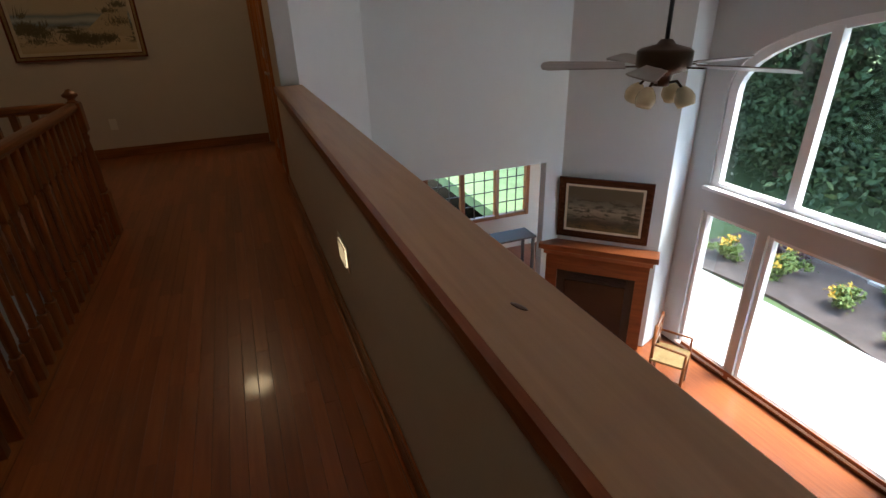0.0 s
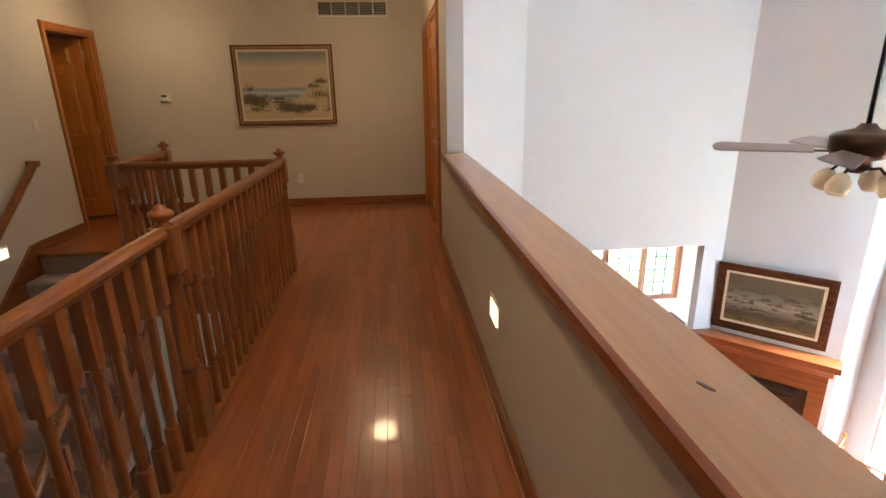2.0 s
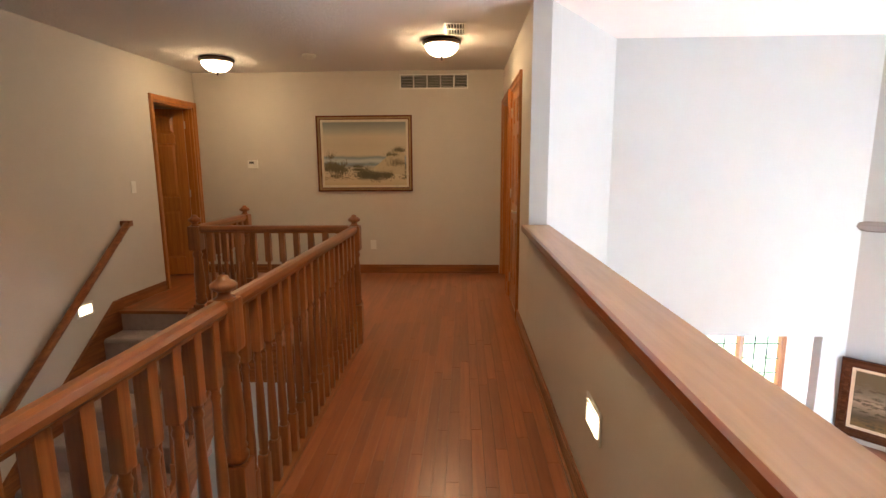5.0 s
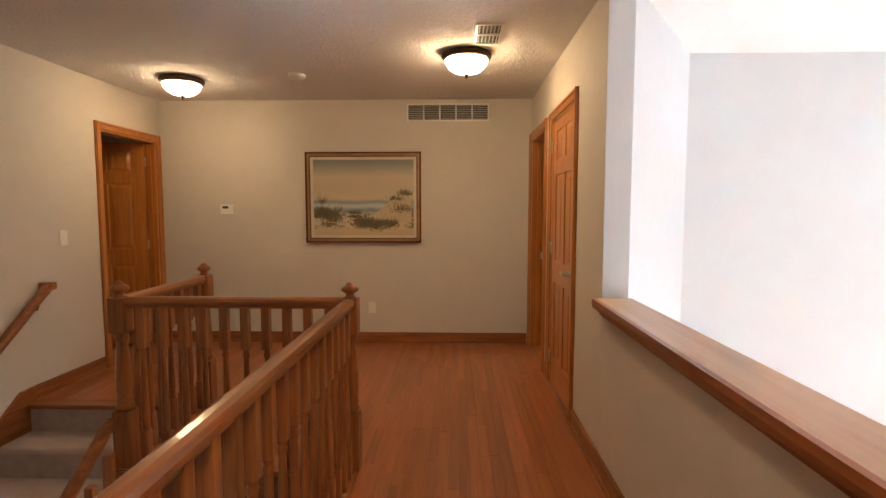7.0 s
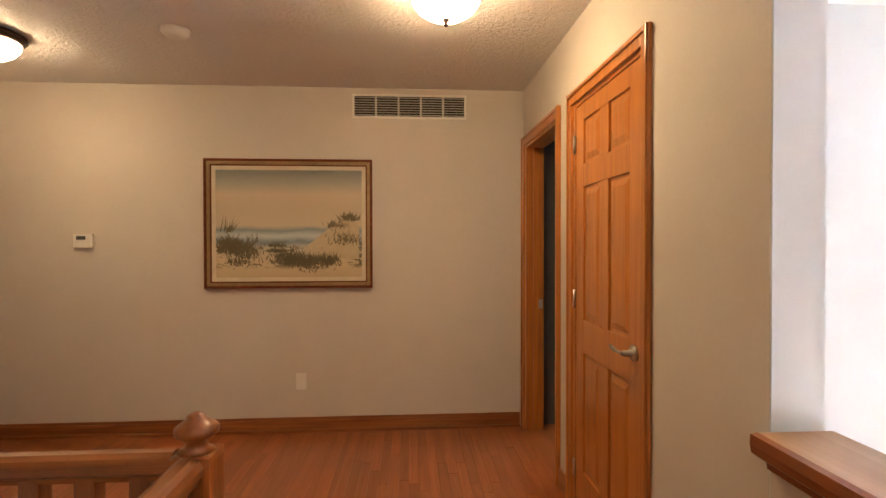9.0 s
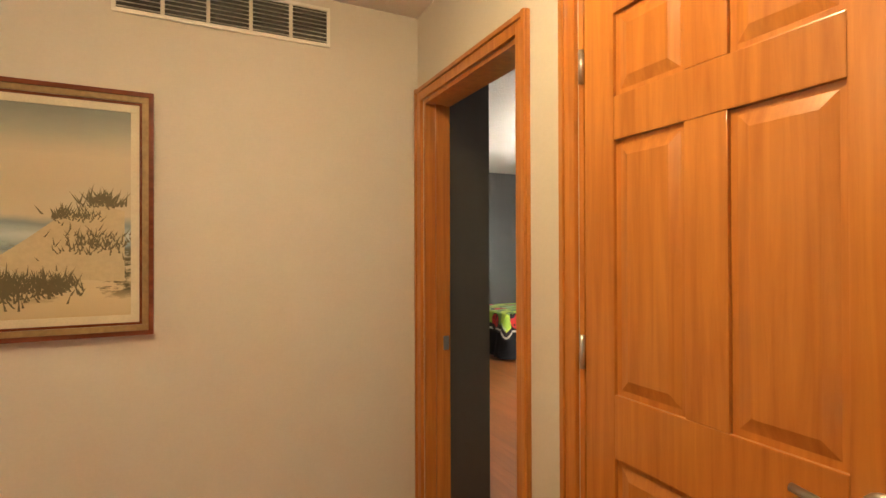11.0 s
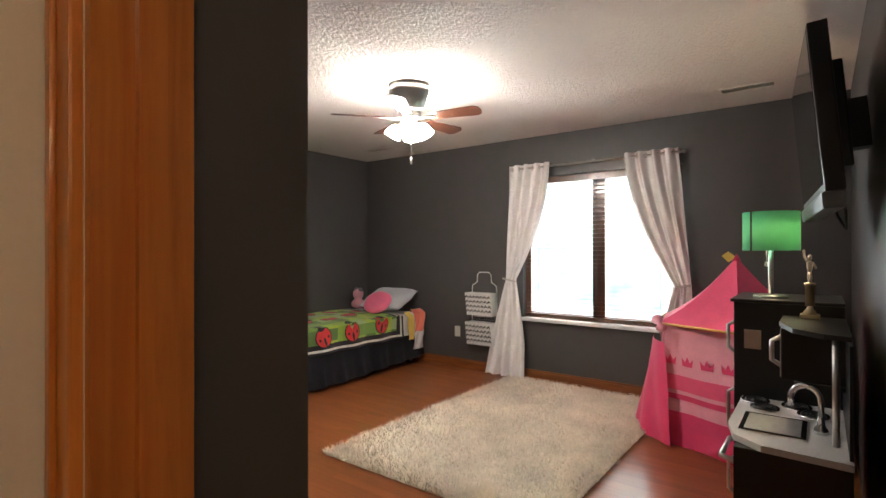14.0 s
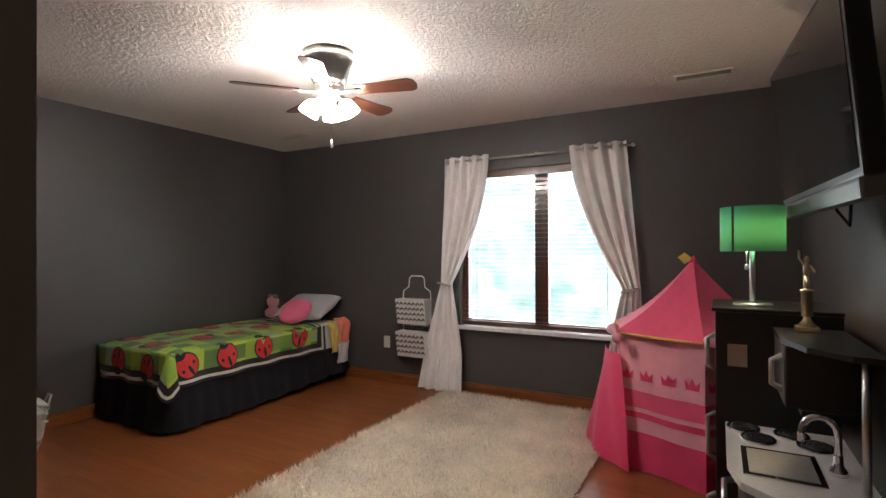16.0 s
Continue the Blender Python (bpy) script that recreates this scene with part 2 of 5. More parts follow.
def solid(outline, x0, x1, axis="x"):
    """A flat outline pushed out along an axis."""
    bm = bmesh.new()
    put = {"x": lambda a, b, c: (c, a, b), "y": lambda a, b, c: (a, c, b), "z": lambda a, b, c: (a, b, c)}[axis]
    lo = [bm.verts.new(put(a, b, x0)) for a, b in outline]
    hi = [bm.verts.new(put(a, b, x1)) for a, b in outline]
    n = len(lo)
    bm.faces.new(lo)
    bm.faces.new(list(reversed(hi)))
    for k in range(n):
        bm.faces.new((lo[k], hi[k], hi[(k + 1) % n], lo[(k + 1) % n]))
    bmesh.ops.recalc_face_normals(bm, faces=bm.faces)
    return bm


def mesh_of(name, bm, *mats):
    bmesh.ops.recalc_face_normals(bm, faces=bm.faces)
    me = bpy.data.meshes.new(name)
    bm.to_mesh(me)
    bm.free()
    for m in mats:
        me.materials.append(m)
    return me


def part(name, bm, material, parent, label="", at=None):
    ob = new(name, mesh_of(name, bm, material))
    ob.parent = parent
    if at is not None:
        ob.matrix_basis = at
    if label:
        ob["label"] = label
    return ob


def thing(name, label, category, at=None, group="", kind=""):
    ob = new(name)
    ob.empty_display_size = 0.1
    if at is not None:
        ob.matrix_basis = at
    return tagged(ob, label, category, group, kind)


def setting(name, bm, material, label, category):
    return tagged(new(name, mesh_of(name, bm, material)), label, category, kind="structure")


def with_holes(u0, u1, z0, z1, holes, lo, hi, axis):
    """A wall in blocks round rectangular holes (u from, u to, z from, z to); axis is the one that it faces."""
    bm = bmesh.new()
    us = sorted({u0, u1, *[h[0] for h in holes], *[h[1] for h in holes]})
    zs = sorted({z0, z1, *[h[2] for h in holes], *[h[3] for h in holes]})
    cells = [(a, b) for a in range(len(us) - 1) for b in range(len(zs) - 1)]
    full = {(a, b) for a, b in cells if not any(h[0] <= us[a] and us[a + 1] <= h[1] and h[2] <= zs[b] and zs[b + 1] <= h[3] for h in holes)}
    verts = {}

    def at(a, b, w):
        if (a, b, w) not in verts:
            verts[a, b, w] = bm.verts.new((w, us[a], zs[b]) if axis == "x" else (us[a], w, zs[b]))
        return verts[a, b, w]
    for a, b in full:
        for w in (lo, hi):
            bm.faces.new([at(a, b, w), at(a + 1, b, w), at(a + 1, b + 1, w), at(a, b + 1, w)])
        for da, db, p, q in ((-1, 0, (a, b), (a, b + 1)), (1, 0, (a + 1, b), (a + 1, b + 1)), (0, -1, (a, b), (a + 1, b)), (0, 1, (a, b + 1), (a + 1, b + 1))):
            if (a + da, b + db) not in full:
                bm.faces.new([at(*p, lo), at(*q, lo), at(*q, hi), at(*p, hi)])
    return bm


# ---- the large structure ----
TOP, LOW = 2.44, -2.74          # ceiling; ground floor
WEST, EAST, NORTH = -3.46, 0.28, 5.98   # faces of the hall's walls
RAIL_X, RAIL_Y = -1.0, 3.45     # lines of the balustrade
STEP_Y, STEP_X = 4.27, -2.22    # first nosing, inner side of the stairs

# hall walls
setting("wall_north", cube(WEST - 0.12, EAST + 0.12, NORTH, NORTH + 0.12, LOW, TOP), beige, "beige painted hall wall", "wall")
setting("wall_west", with_holes(-3.2, 6.12, LOW, TOP, [(5.125, 5.915, -0.03, 2.03)], WEST - 0.12, WEST, "x"), beige, "beige painted wall along the stairs", "wall")
setting("wall_east", with_holes(3.46, NORTH, -0.3, TOP, [(4.089, 4.848, -0.03, 2.03), (5.132, 5.912, -0.03, 2.03)], EAST, EAST + 0.12, "x"), beige, "beige painted hall wall with two doorways", "wall")
setting("wall_post", cube(EAST + 0.001, EAST + 0.131, 3.455, 3.6, -0.3, TOP - 0.001), white_paint, "white painted end of the hall wall", "wall")
setting("half_wall", cube(EAST, EAST + 0.14, -3.2, 3.455, -0.3, 0.858), beige, "beige half wall beside the open room", "wall")
setting("wall_south", cube(WEST - 0.12, 4.8, -3.32, -3.2, LOW, TOP), beige, "beige painted end wall", "wall")
setting("hall_ceiling", cube(WEST - 0.12, EAST + 0.14, -3.32, NORTH + 0.12, TOP, TOP + 0.1), plaster, "stomped white plaster ceiling", "ceiling")

# hall floor slabs
bm = cube(RAIL_X - 0.06, EAST, -3.2, NORTH, -0.30, -0.02)
box(bm, WEST, RAIL_X - 0.06, STEP_Y, NORTH, -0.30, -0.02)
box(bm, STEP_X, RAIL_X - 0.06, RAIL_Y - 0.06, STEP_Y, -0.30, -0.02)
hall_floor = setting("hall_floor", bm, floor_oak, "narrow red oak strip floor with a varnished sheen", "floor")
bm = cube(RAIL_X - 0.085, RAIL_X - 0.062, -3.2, RAIL_Y - 0.085, -0.30, -0.004)
box(bm, STEP_X + 0.02, RAIL_X - 0.062, RAIL_Y - 0.085, RAIL_Y - 0.062, -0.30, -0.004)
setting("stairwell_trim", bm, oak_x, "oak board edging the stairwell", "trim")
setting("wall_stairwell", cube(STEP_X - 0.3, RAIL_X - 0.06, RAIL_Y + 0.2, RAIL_Y + 0.3, LOW, -0.30), white_paint, "white painted wall below the landing", "wall")

red_oak = wood("red_oak_trim", (0.17, 0.045, 0.014), (0.27, 0.085, 0.026), along="y")
# baseboards with a moulded top
def baseboard(name, x0, x1, y0, y1, mat, z=0.0):
    bm = cube(x0, x1, y0, y1, z, z + 0.085, 0.003)
    dx, dy = (0.006, 0) if abs(x1 - x0) > abs(y1 - y0) else (0, 0.006)
    box(bm, x0 + dy * 0.5, x1 - dy * 0.5, y0 + dx * 0.5, y1 - dx * 0.5, z + 0.085, z + 0.105, 0.003)
    return setting(name, bm, mat, "varnished oak baseboard", "baseboard")


def shoe(name, x0, x1, y0, y1, mat, z=0.0):
    return setting(name, cube(x0, x1, y0, y1, z, z + 0.022, 0.006), mat, "oak shoe moulding", "trim")


baseboard("baseboard_north", WEST + 0.02, EAST - 0.03, NORTH - 0.016, NORTH - 0.001, oak_x)
shoe("shoe_north", WEST + 0.02, EAST - 0.03, NORTH - 0.03, NORTH - 0.017, oak_x)
baseboard("baseboard_half_wall", EAST - 0.016, EAST - 0.001, -3.1, 4.022, oak_y)
shoe("shoe_half_wall", EAST - 0.03, EAST - 0.017, -3.1, 4.022, oak_y)
baseboard("baseboard_east", EAST - 0.016, EAST - 0.001, 4.915, 5.067, oak_y)
baseboard("baseboard_west", WEST + 0.001, WEST + 0.016, STEP_Y, 5.055, oak_y)

# cap of the half wall
bm = cube(0.246, 0.428, -3.1, 3.452, 0.879, 0.904, 0.003)
setting("half_wall_cap", bm, cap_oak, "light oak board capping the half wall, with a knot", "ledge")
bm = solid([(0.229, 0.902), (0.245, 0.905), (0.245, 0.878), (0.279, 0.878), (0.279, 0.819), (0.27, 0.819), (0.267, 0.836), (0.249, 0.846), (0.231, 0.859), (0.227, 0.879)], -3.1, 3.452, "y")
setting("half_wall_moulding", bm, red_oak, "dark oak moulding under the half wall's cap", "trim")

# great room beside the hall, open through two storeys
GX, GY, DX = 4.8, 4.57, 3.50
def slab_between(a, b, z0, z1, thick=0.1):
    (ax, ay), (bx, by) = a, b
    d = Vector((bx - ax, by - ay, 0)).normalized()
    n = Vector((d.y, -d.x, 0)) * thick
    return solid([(ax, ay), (bx, by), (bx - n.x, by - n.y), (ax - n.x, ay - n.y)], z0, z1, "z")


setting("wall_splay", slab_between((0.411, 3.457), (1.17, GY), LOW, TOP, 0.08), white_paint, "white painted splayed wall", "wall")
setting("wall_over_opening", with_holes(1.17, DX, LOW, TOP, [(1.5, 3.27, LOW, -0.315)], GY, GY + 0.12, "y"), white_paint, "white wall above the wide opening", "wall")
setting("wall_chimney", slab_between((DX, GY), (4.36, 3.71), LOW, TOP), grey_paint, "pale grey splayed chimney wall", "wall")
setting("wall_return", slab_between((4.36, 3.71), (GX, 3.88), LOW, TOP), white_paint, "white painted return beside the windows", "wall")
setting("great_room_ceiling", cube(EAST + 0.14, GX + 0.2, -3.32, GY + 0.12, TOP, TOP + 0.1), flat_ceiling, "smooth white ceiling", "ceiling")
setting("great_room_wall_below", cube(EAST, EAST + 0.14, -3.2, -1.2, LOW, -0.301), grey_paint, "pale grey wall below the half wall", "wall")
setting("lower_floor", cube(WEST - 0.12, GX + 0.2, -3.32, 7.4, LOW - 0.1, LOW - 0.012), floor_oak, "oak floor of the ground storey", "floor")

# window wall: a wide arch above a row of tall lights
AY0, AY1, SPRING, RISE, SILL_UP = -0.4, 3.56, 0.53, 0.78, -0.53
arch = [(AY0, SILL_UP)] + [((AY0 + AY1) / 2 - (AY1 - AY0) / 2 * math.cos(math.pi * k / 28), SPRING + RISE * math.sin(math.pi * k / 28)) for k in range(29)] + [(AY1, SILL_UP)]
bm = bmesh.new()
for w in (GX, GX + 0.2):
    edge = []
    for ring in (arch, [(-3.2, -0.75), (-3.2, TOP), (3.88, TOP), (3.88, -0.75)]):
        vs = [bm.verts.new((w, a, b)) for a, b in ring]
        edge += [bm.edges.new((vs[k], vs[(k + 1) % len(vs)])) for k in range(len(vs))]
    bmesh.ops.triangle_fill(bm, use_beauty=True, edges=edge)
n = len(arch)
bm.verts.ensure_lookup_table()
for k in range(n):
    a, b = bm.verts[k], bm.verts[(k + 1) % n]
    c, d = bm.verts[k + n + 4], bm.verts[(k + 1) % n + n + 4]
    bm.faces.new((a, b, d, c))
setting("wall_arch", bm, grey_paint, "pale grey wall round the arched window", "wall")
LOWER = [(2.84, 3.58), (1.0, 2.74), (-0.85, 0.9), (-1.8, -0.95)]
setting("wall_windows", with_holes(-3.2, 3.88, LOW, -0.75, [(a, b, -2.68, -0.84) for a, b in LOWER], GX, GX + 0.2, "x"), grey_paint, "pale grey wall round the tall windows", "wall")


def window(name, y0, y1, z0, z1, x, label, bars=()):
    w = tagged(new(name), label, "window", kind="structure")
    bm = cube(x, x + 0.07, y0, y0 + 0.05, z0, z1, 0.006)
    box(bm, x, x + 0.07, y1 - 0.05, y1, z0, z1, 0.006)
    box(bm, x, x + 0.07, y0 + 0.05, y1 - 0.05, z0, z0 + 0.05, 0.006)
    box(bm, x, x + 0.07, y0 + 0.05, y1 - 0.05, z1 - 0.05, z1, 0.006)
    part("window_frame", bm, trim_white, w)
    part("window_sill", cube(x - 0.06, x + 0.0, y0 - 0.02, y1 + 0.02, z0 - 0.03, z0 + 0.005, 0.006), trim_white, w)
    p = part("pane", cube(x + 0.03, x + 0.036, y0 + 0.05, y1 - 0.05, z0 + 0.05, z1 - 0.05), glass, w)
    p.visible_shadow = False
    return w


for k, (a, b) in enumerate(LOWER):
    window("window_%d" % (k + 1), a, b, -2.68, -0.84, GX + 0.04, "tall white-framed window over the patio")
w = tagged(new("window_5"), "wide white-framed arched window", "window", kind="structure")
inner = [(y * 0.95 + 0.05 * 1.58, (z - SILL_UP) * 0.93 + SILL_UP + 0.05) for y, z in arch]
bm = bmesh.new()
for k in range(n):
    q = [arch[k], arch[(k + 1) % n], inner[(k + 1) % n], inner[k]]
    f = [bm.verts.new((x, a, b)) for x in (GX + 0.03, GX + 0.11) for a, b in q]
    for i in ((0, 1, 2, 3), (7, 6, 5, 4), (0, 4, 5, 1), (2, 6, 7, 3)):
        bm.faces.new([f[j] for j in i])
part("window_frame", bm, trim_white, w)
for y in (2.62, 1.58, 0.54):
    h = SPRING + RISE * math.sqrt(max(0, 1 - ((y - 1.58) / 1.98) ** 2))
    part("mullion", cube(GX + 0.02, GX + 0.12, y - 0.05, y + 0.05, SILL_UP + 0.04, h - 0.04, 0.006), trim_white, w)
p = part("pane", solid(inner, GX + 0.06, GX + 0.066, "x"), glass, w)
p.visible_shadow = False
part("window_sill", cube(GX - 0.07, GX + 0.02, AY0 - 0.03, AY1 + 0.03, SILL_UP - 0.04, SILL_UP + 0.0, 0.008), trim_white, w)
baseboard("baseboard_great_room", GX - 0.016, GX - 0.001, -3.1, 3.5, oak_y, LOW)

# dining end under the opening
setting("wall_dining_back", with_holes(1.2, 5.6, LOW, -0.315, [(2.6, 4.62, -2.1, -1.05)], 7.2, 7.32, "y"), beige, "tan painted dining wall", "wall")
setting("wall_dining_west", cube(1.1, 1.2, GY + 0.12, 7.32, LOW, -0.315), beige, "tan painted dining wall", "wall")
setting("wall_dining_east", cube(5.6, 5.7, GY + 0.12, 7.32, LOW, -0.315), white_paint, "tan painted dining wall", "wall")
setting("dining_ceiling", cube(1.1, 5.7, GY + 0.12, 7.32, -0.315, -0.25), flat_ceiling, "white ceiling", "ceiling")
w = tagged(new("window_6"), "oak-framed casements with dark leaded bars", "window", kind="structure")
for x in (2.6, 3.27, 3.94, 4.56):
    part("window_frame", cube(x, x + 0.07, 7.16, 7.26, -2.1, -1.05, 0.006), oak, w)
for z in (-2.1, -1.12):
    part("window_frame", cube(2.67, 4.56, 7.17, 7.26, z, z + 0.07, 0.006), oak_x, w)
for x0, x1 in ((2.67, 3.27), (3.34, 3.94), (4.01, 4.56)):
    for k in (1, 2):
        part("lead_bar", cube(x0 + (x1 - x0) * k / 3 - 0.008, x0 + (x1 - x0) * k / 3 + 0.008, 7.2, 7.215, -2.03, -1.12), black, w)
    for k in (1, 2, 3):
        part("lead_bar", cube(x0, x1, 7.216, 7.23, -2.03 + 0.91 * k / 4 - 0.008, -2.03 + 0.91 * k / 4 + 0.008), black, w)

# bedroom
BX0, BX1, BY0, BY1 = 0.679, 4.65, 5.02, 9.86
setting("bedroom_wall_south", cube(EAST + 0.12, BX1 + 0.12, BY0 - 0.12, BY0, -0.1, TOP), dark_grey, "charcoal painted bedroom wall", "wall")
setting("bedroom_wall_north", cube(BX0 - 0.12, BX1 + 0.12, BY1, BY1 + 0.12, -0.1, TOP), dark_grey, "charcoal painted bedroom wall", "wall")
setting("bedroom_wall_return", cube(EAST + 0.12, BX0, 5.99, 6.11, -0.1, TOP), dark_grey, "charcoal painted wall inside the doorway", "wall")
setting("bedroom_wall_west", cube(BX0 - 0.12, BX0, 6.11, BY1, -0.1, TOP), dark_grey, "charcoal painted bedroom wall", "wall")
WY0, WY1, WZ0, WZ1 = 6.12, 7.62, 0.62, 2.03
setting("bedroom_wall_east", with_holes(BY0, BY1, -0.1, TOP, [(WY0, WY1, WZ0, WZ1)], BX1, BX1 + 0.14, "x"), dark_grey, "charcoal painted bedroom wall with a window", "wall")
bm = cube(EAST + 0.12, EAST + 0.128, 4.9, 5.132, 0.0, TOP)
box(bm, EAST + 0.12, EAST + 0.128, 5.912, 5.99, 0.0, TOP)
box(bm, EAST + 0.12, EAST + 0.128, 5.132, 5.912, 2.03, TOP)
setting("bedroom_wall_door", bm, dark_grey, "charcoal painted wall over the doorway", "wall")
setting("bedroom_ceiling", cube(EAST + 0.12, BX1 + 0.14, BY0 - 0.12, BY1 + 0.12, TOP, TOP + 0.1), plaster, "stomped white plaster ceiling", "ceiling")
bedroom_floor = setting("bedroom_floor", cube(EAST, BX1 + 0.12, BY0 - 0.12, BY1 + 0.12, -0.14, -0.02), bed_floor, "oak strip floor with a soft sheen", "floor")
baseboard("baseboard_window", BX1 - 0.016, BX1 - 0.001, BY0 + 0.02, BY1 - 0.02, oak_y)
baseboard("baseboard_bed_wall", BX0, BX1 - 0.02, BY1 - 0.016, BY1 - 0.001, oak_x)

# closet behind the six-panel door, room behind the open door
setting("closet_back", cube(0.58, 0.62, 4.06, 4.89, 0.0, TOP), beige, "closet back wall", "wall")
setting("side_room_wall", cube(-4.9, -4.8, 4.4, 6.6, -0.1, TOP), beige, "wall of the room behind the open door", "wall")
setting("side_room_end", cube(-4.8, WEST - 0.12, 6.0, 6.12, -0.1, TOP), beige, "wall of the room behind the open door", "wall")
setting("side_room_near", cube(-4.8, WEST - 0.12, 4.4, 4.5, -0.1, TOP), beige, "wall of the room behind the open door", "wall")
setting("side_room_floor", cube(-4.9, WEST, 4.4, 6.6, -0.12, -0.01), floor_oak, "oak floor of the side room", "floor")
setting("side_room_ceiling", cube(-4.9, WEST - 0.12, 4.4, 6.6, TOP, TOP + 0.1), flat_ceiling, "white ceiling of the side room", "ceiling")

# outside
grass = surface("lawn", (0.095, 0.15, 0.055), 0.9, scale=30, depth=0.8, spread=0.35)
mulch = surface("mulch", (0.10, 0.08, 0.07), 0.95, scale=40, depth=1.0, spread=0.4)
concrete = surface("patio_concrete", (0.48, 0.47, 0.45), 0.85, scale=40, depth=0.3, spread=0.08)
setting("ground", cube(GX + 0.2, 900, -900, 900, LOW - 0.4, LOW - 0.12), grass, "mown lawn", "ground")
setting("patio", cube(GX + 0.2, 6.9, -4, 6.5, LOW - 0.12, LOW - 0.06), concrete, "pale concrete patio", "pavement")
setting("planting_bed", solid([(6.9 + 0.25 * math.sin(k), -4 + k) for k in range(0, 11)] + [(8.9 + 0.3 * math.sin(k * 1.3), 6 - k) for k in range(0, 11)], LOW - 0.12, LOW - 0.07, "z"), mulch, "curved bed of dark mulch", "garden bed")


# ---- joinery ----
def six_panel(parent, w, h, t, mat):
    """A panelled door leaf, hinged on its left edge at the origin, along +x."""
    st, rails = 0.105, [(0, 0.22), (0.80, 0.96), (1.60, 1.71), (h - 0.08, h)]
    mid = (w / 2 - 0.05, w / 2 + 0.05)
    leaf = part("leaf", cube(0.0, w, t * 0.28, t * 0.72, 0, h), mat, parent)
    for x0, x1 in ((0, st), (w - st, w)):
        part("stile", cube(x0, x1, 0, t, 0, h, 0.003), mat, leaf)
    for z0, z1 in rails:
        part("rail", cube(st, w - st, 0, t, z0, z1, 0.003), mat, leaf)
    for (a, z0), (z1, c) in zip(rails, rails[1:]):
        part("stile", cube(mid[0], mid[1], 0, t, z0, z1, 0.003), mat, leaf)
        for x0, x1 in ((st, mid[0]), (mid[1], w - st)):
            bm = bmesh.new()
            g = 0.012
            for y0, y1 in ((t * 0.30, t * 0.06), (t * 0.70, t * 0.94)):
                o = [(x0 + g, z0 + g), (x1 - g, z0 + g), (x1 - g, z1 - g), (x0 + g, z1 - g)]
                i = [(x0 + g + 0.03, z0 + g + 0.03), (x1 - g - 0.03, z0 + g + 0.03), (x1 - g - 0.03, z1 - g - 0.03), (x0 + g + 0.03, z1 - g - 0.03)]
                vo, vi = [bm.verts.new((a, y0, b)) for a, b in o], [bm.verts.new((a, y1, b)) for a, b in i]
                bm.faces.new(vi)
                for k in range(4):
                    bm.faces.new((vo[k], vo[(k + 1) % 4], vi[(k + 1) % 4], vi[k]))
            part("panel", bm, mat, leaf)
    return leaf


def casing(name, y0, y1, x, side, label):
    """Moulded casing round an opening in a wall that faces x; side is the way it stands proud."""
    c = tagged(new(name), label, "door frame", kind="structure")
    def strip(a0, a1, b0, b1, along):
        n = "casing"
        bm = cube(min(x, x + side * 0.016), max(x, x + side * 0.016), a0, a1, b0, b1, 0.004)
        return part(n, bm, door_oak, c)
    W = 0.062
    strip(y0 - W, y0, 0, 2.03 + W, "z")
    strip(y1, y1 + W, 0, 2.03 + W, "z")
    strip(y0, y1, 2.03, 2.03 + W, "y")
    for a, b in ((y0 - W + 0.004, y0 - W + 0.022), (y1 + W - 0.022, y1 + W - 0.004)):
        part("backband", cube(min(x + side * 0.016, x + side * 0.024), max(x + side * 0.016, x + side * 0.024), a, b, 0, 2.03 + W, 0.003), door_oak, c)
    part("backband", cube(min(x + side * 0.016, x + side * 0.024), max(x + side * 0.016, x + side * 0.024), y0 - W + 0.022, y1 + W - 0.022, 2.03 + W - 0.022, 2.03 + W - 0.004, 0.003), door_oak, c)
    return c


def jamb(c, y0, y1, x0, x1):
    part("jamb", cube(x0, x1, y0 + 0.0, y0 + 0.018, 0, 2.03), door_oak, c)
    part("jamb", cube(x0, x1, y1 - 0.018, y1, 0, 2.03), door_oak, c)
    part("jamb", cube(x0, x1, y0 + 0.018, y1 - 0.018, 2.012, 2.03), door_oak, c)
    part("stop", cube(x0 + 0.05, x0 + 0.085, y1 - 0.03, y1 - 0.018, 0, 2.012), door_oak, c)
    part("stop", cube(x0 + 0.05, x0 + 0.085, y0 + 0.018, y0 + 0.03, 0, 2.012), door_oak, c)


c = casing("door_frame_1", 5.132, 5.912, EAST, -1, "varnished oak casing of the bedroom doorway")
jamb(c, 5.132, 5.912, EAST + 0.001, EAST + 0.127)
part("strike_plate", cube(EAST + 0.09, EAST + 0.118, 5.890, 5.8935, 0.87, 0.935, 0.001), nickel, c, "satin strike plate")
c = casing("door_frame_2", 4.089, 4.848, EAST, -1, "varnished oak casing of the closet door")
jamb(c, 4.089, 4.848, EAST + 0.001, EAST + 0.119)
c = casing("door_frame_3", 5.125, 5.915, WEST, 1, "varnished oak casing of the doorway by the stairs")
jamb(c, 5.125, 5.915, WEST - 0.119, WEST - 0.001)


def lever(parent, at):
    bm = lathe([(0.031, 0), (0.031, 0.006), (0.026, 0.012), (0.012, 0.014), (0.011, 0.045)], 20)
    h = part("door_handle", bm, nickel, parent, "satin nickel lever handle", at)
    part("lever", tube([(0, 0, 0.045), (0.02, 0, 0.05), (0.06, 0.0, 0.05), (0.11, -0.006, 0.047)], 0.008), nickel, h)


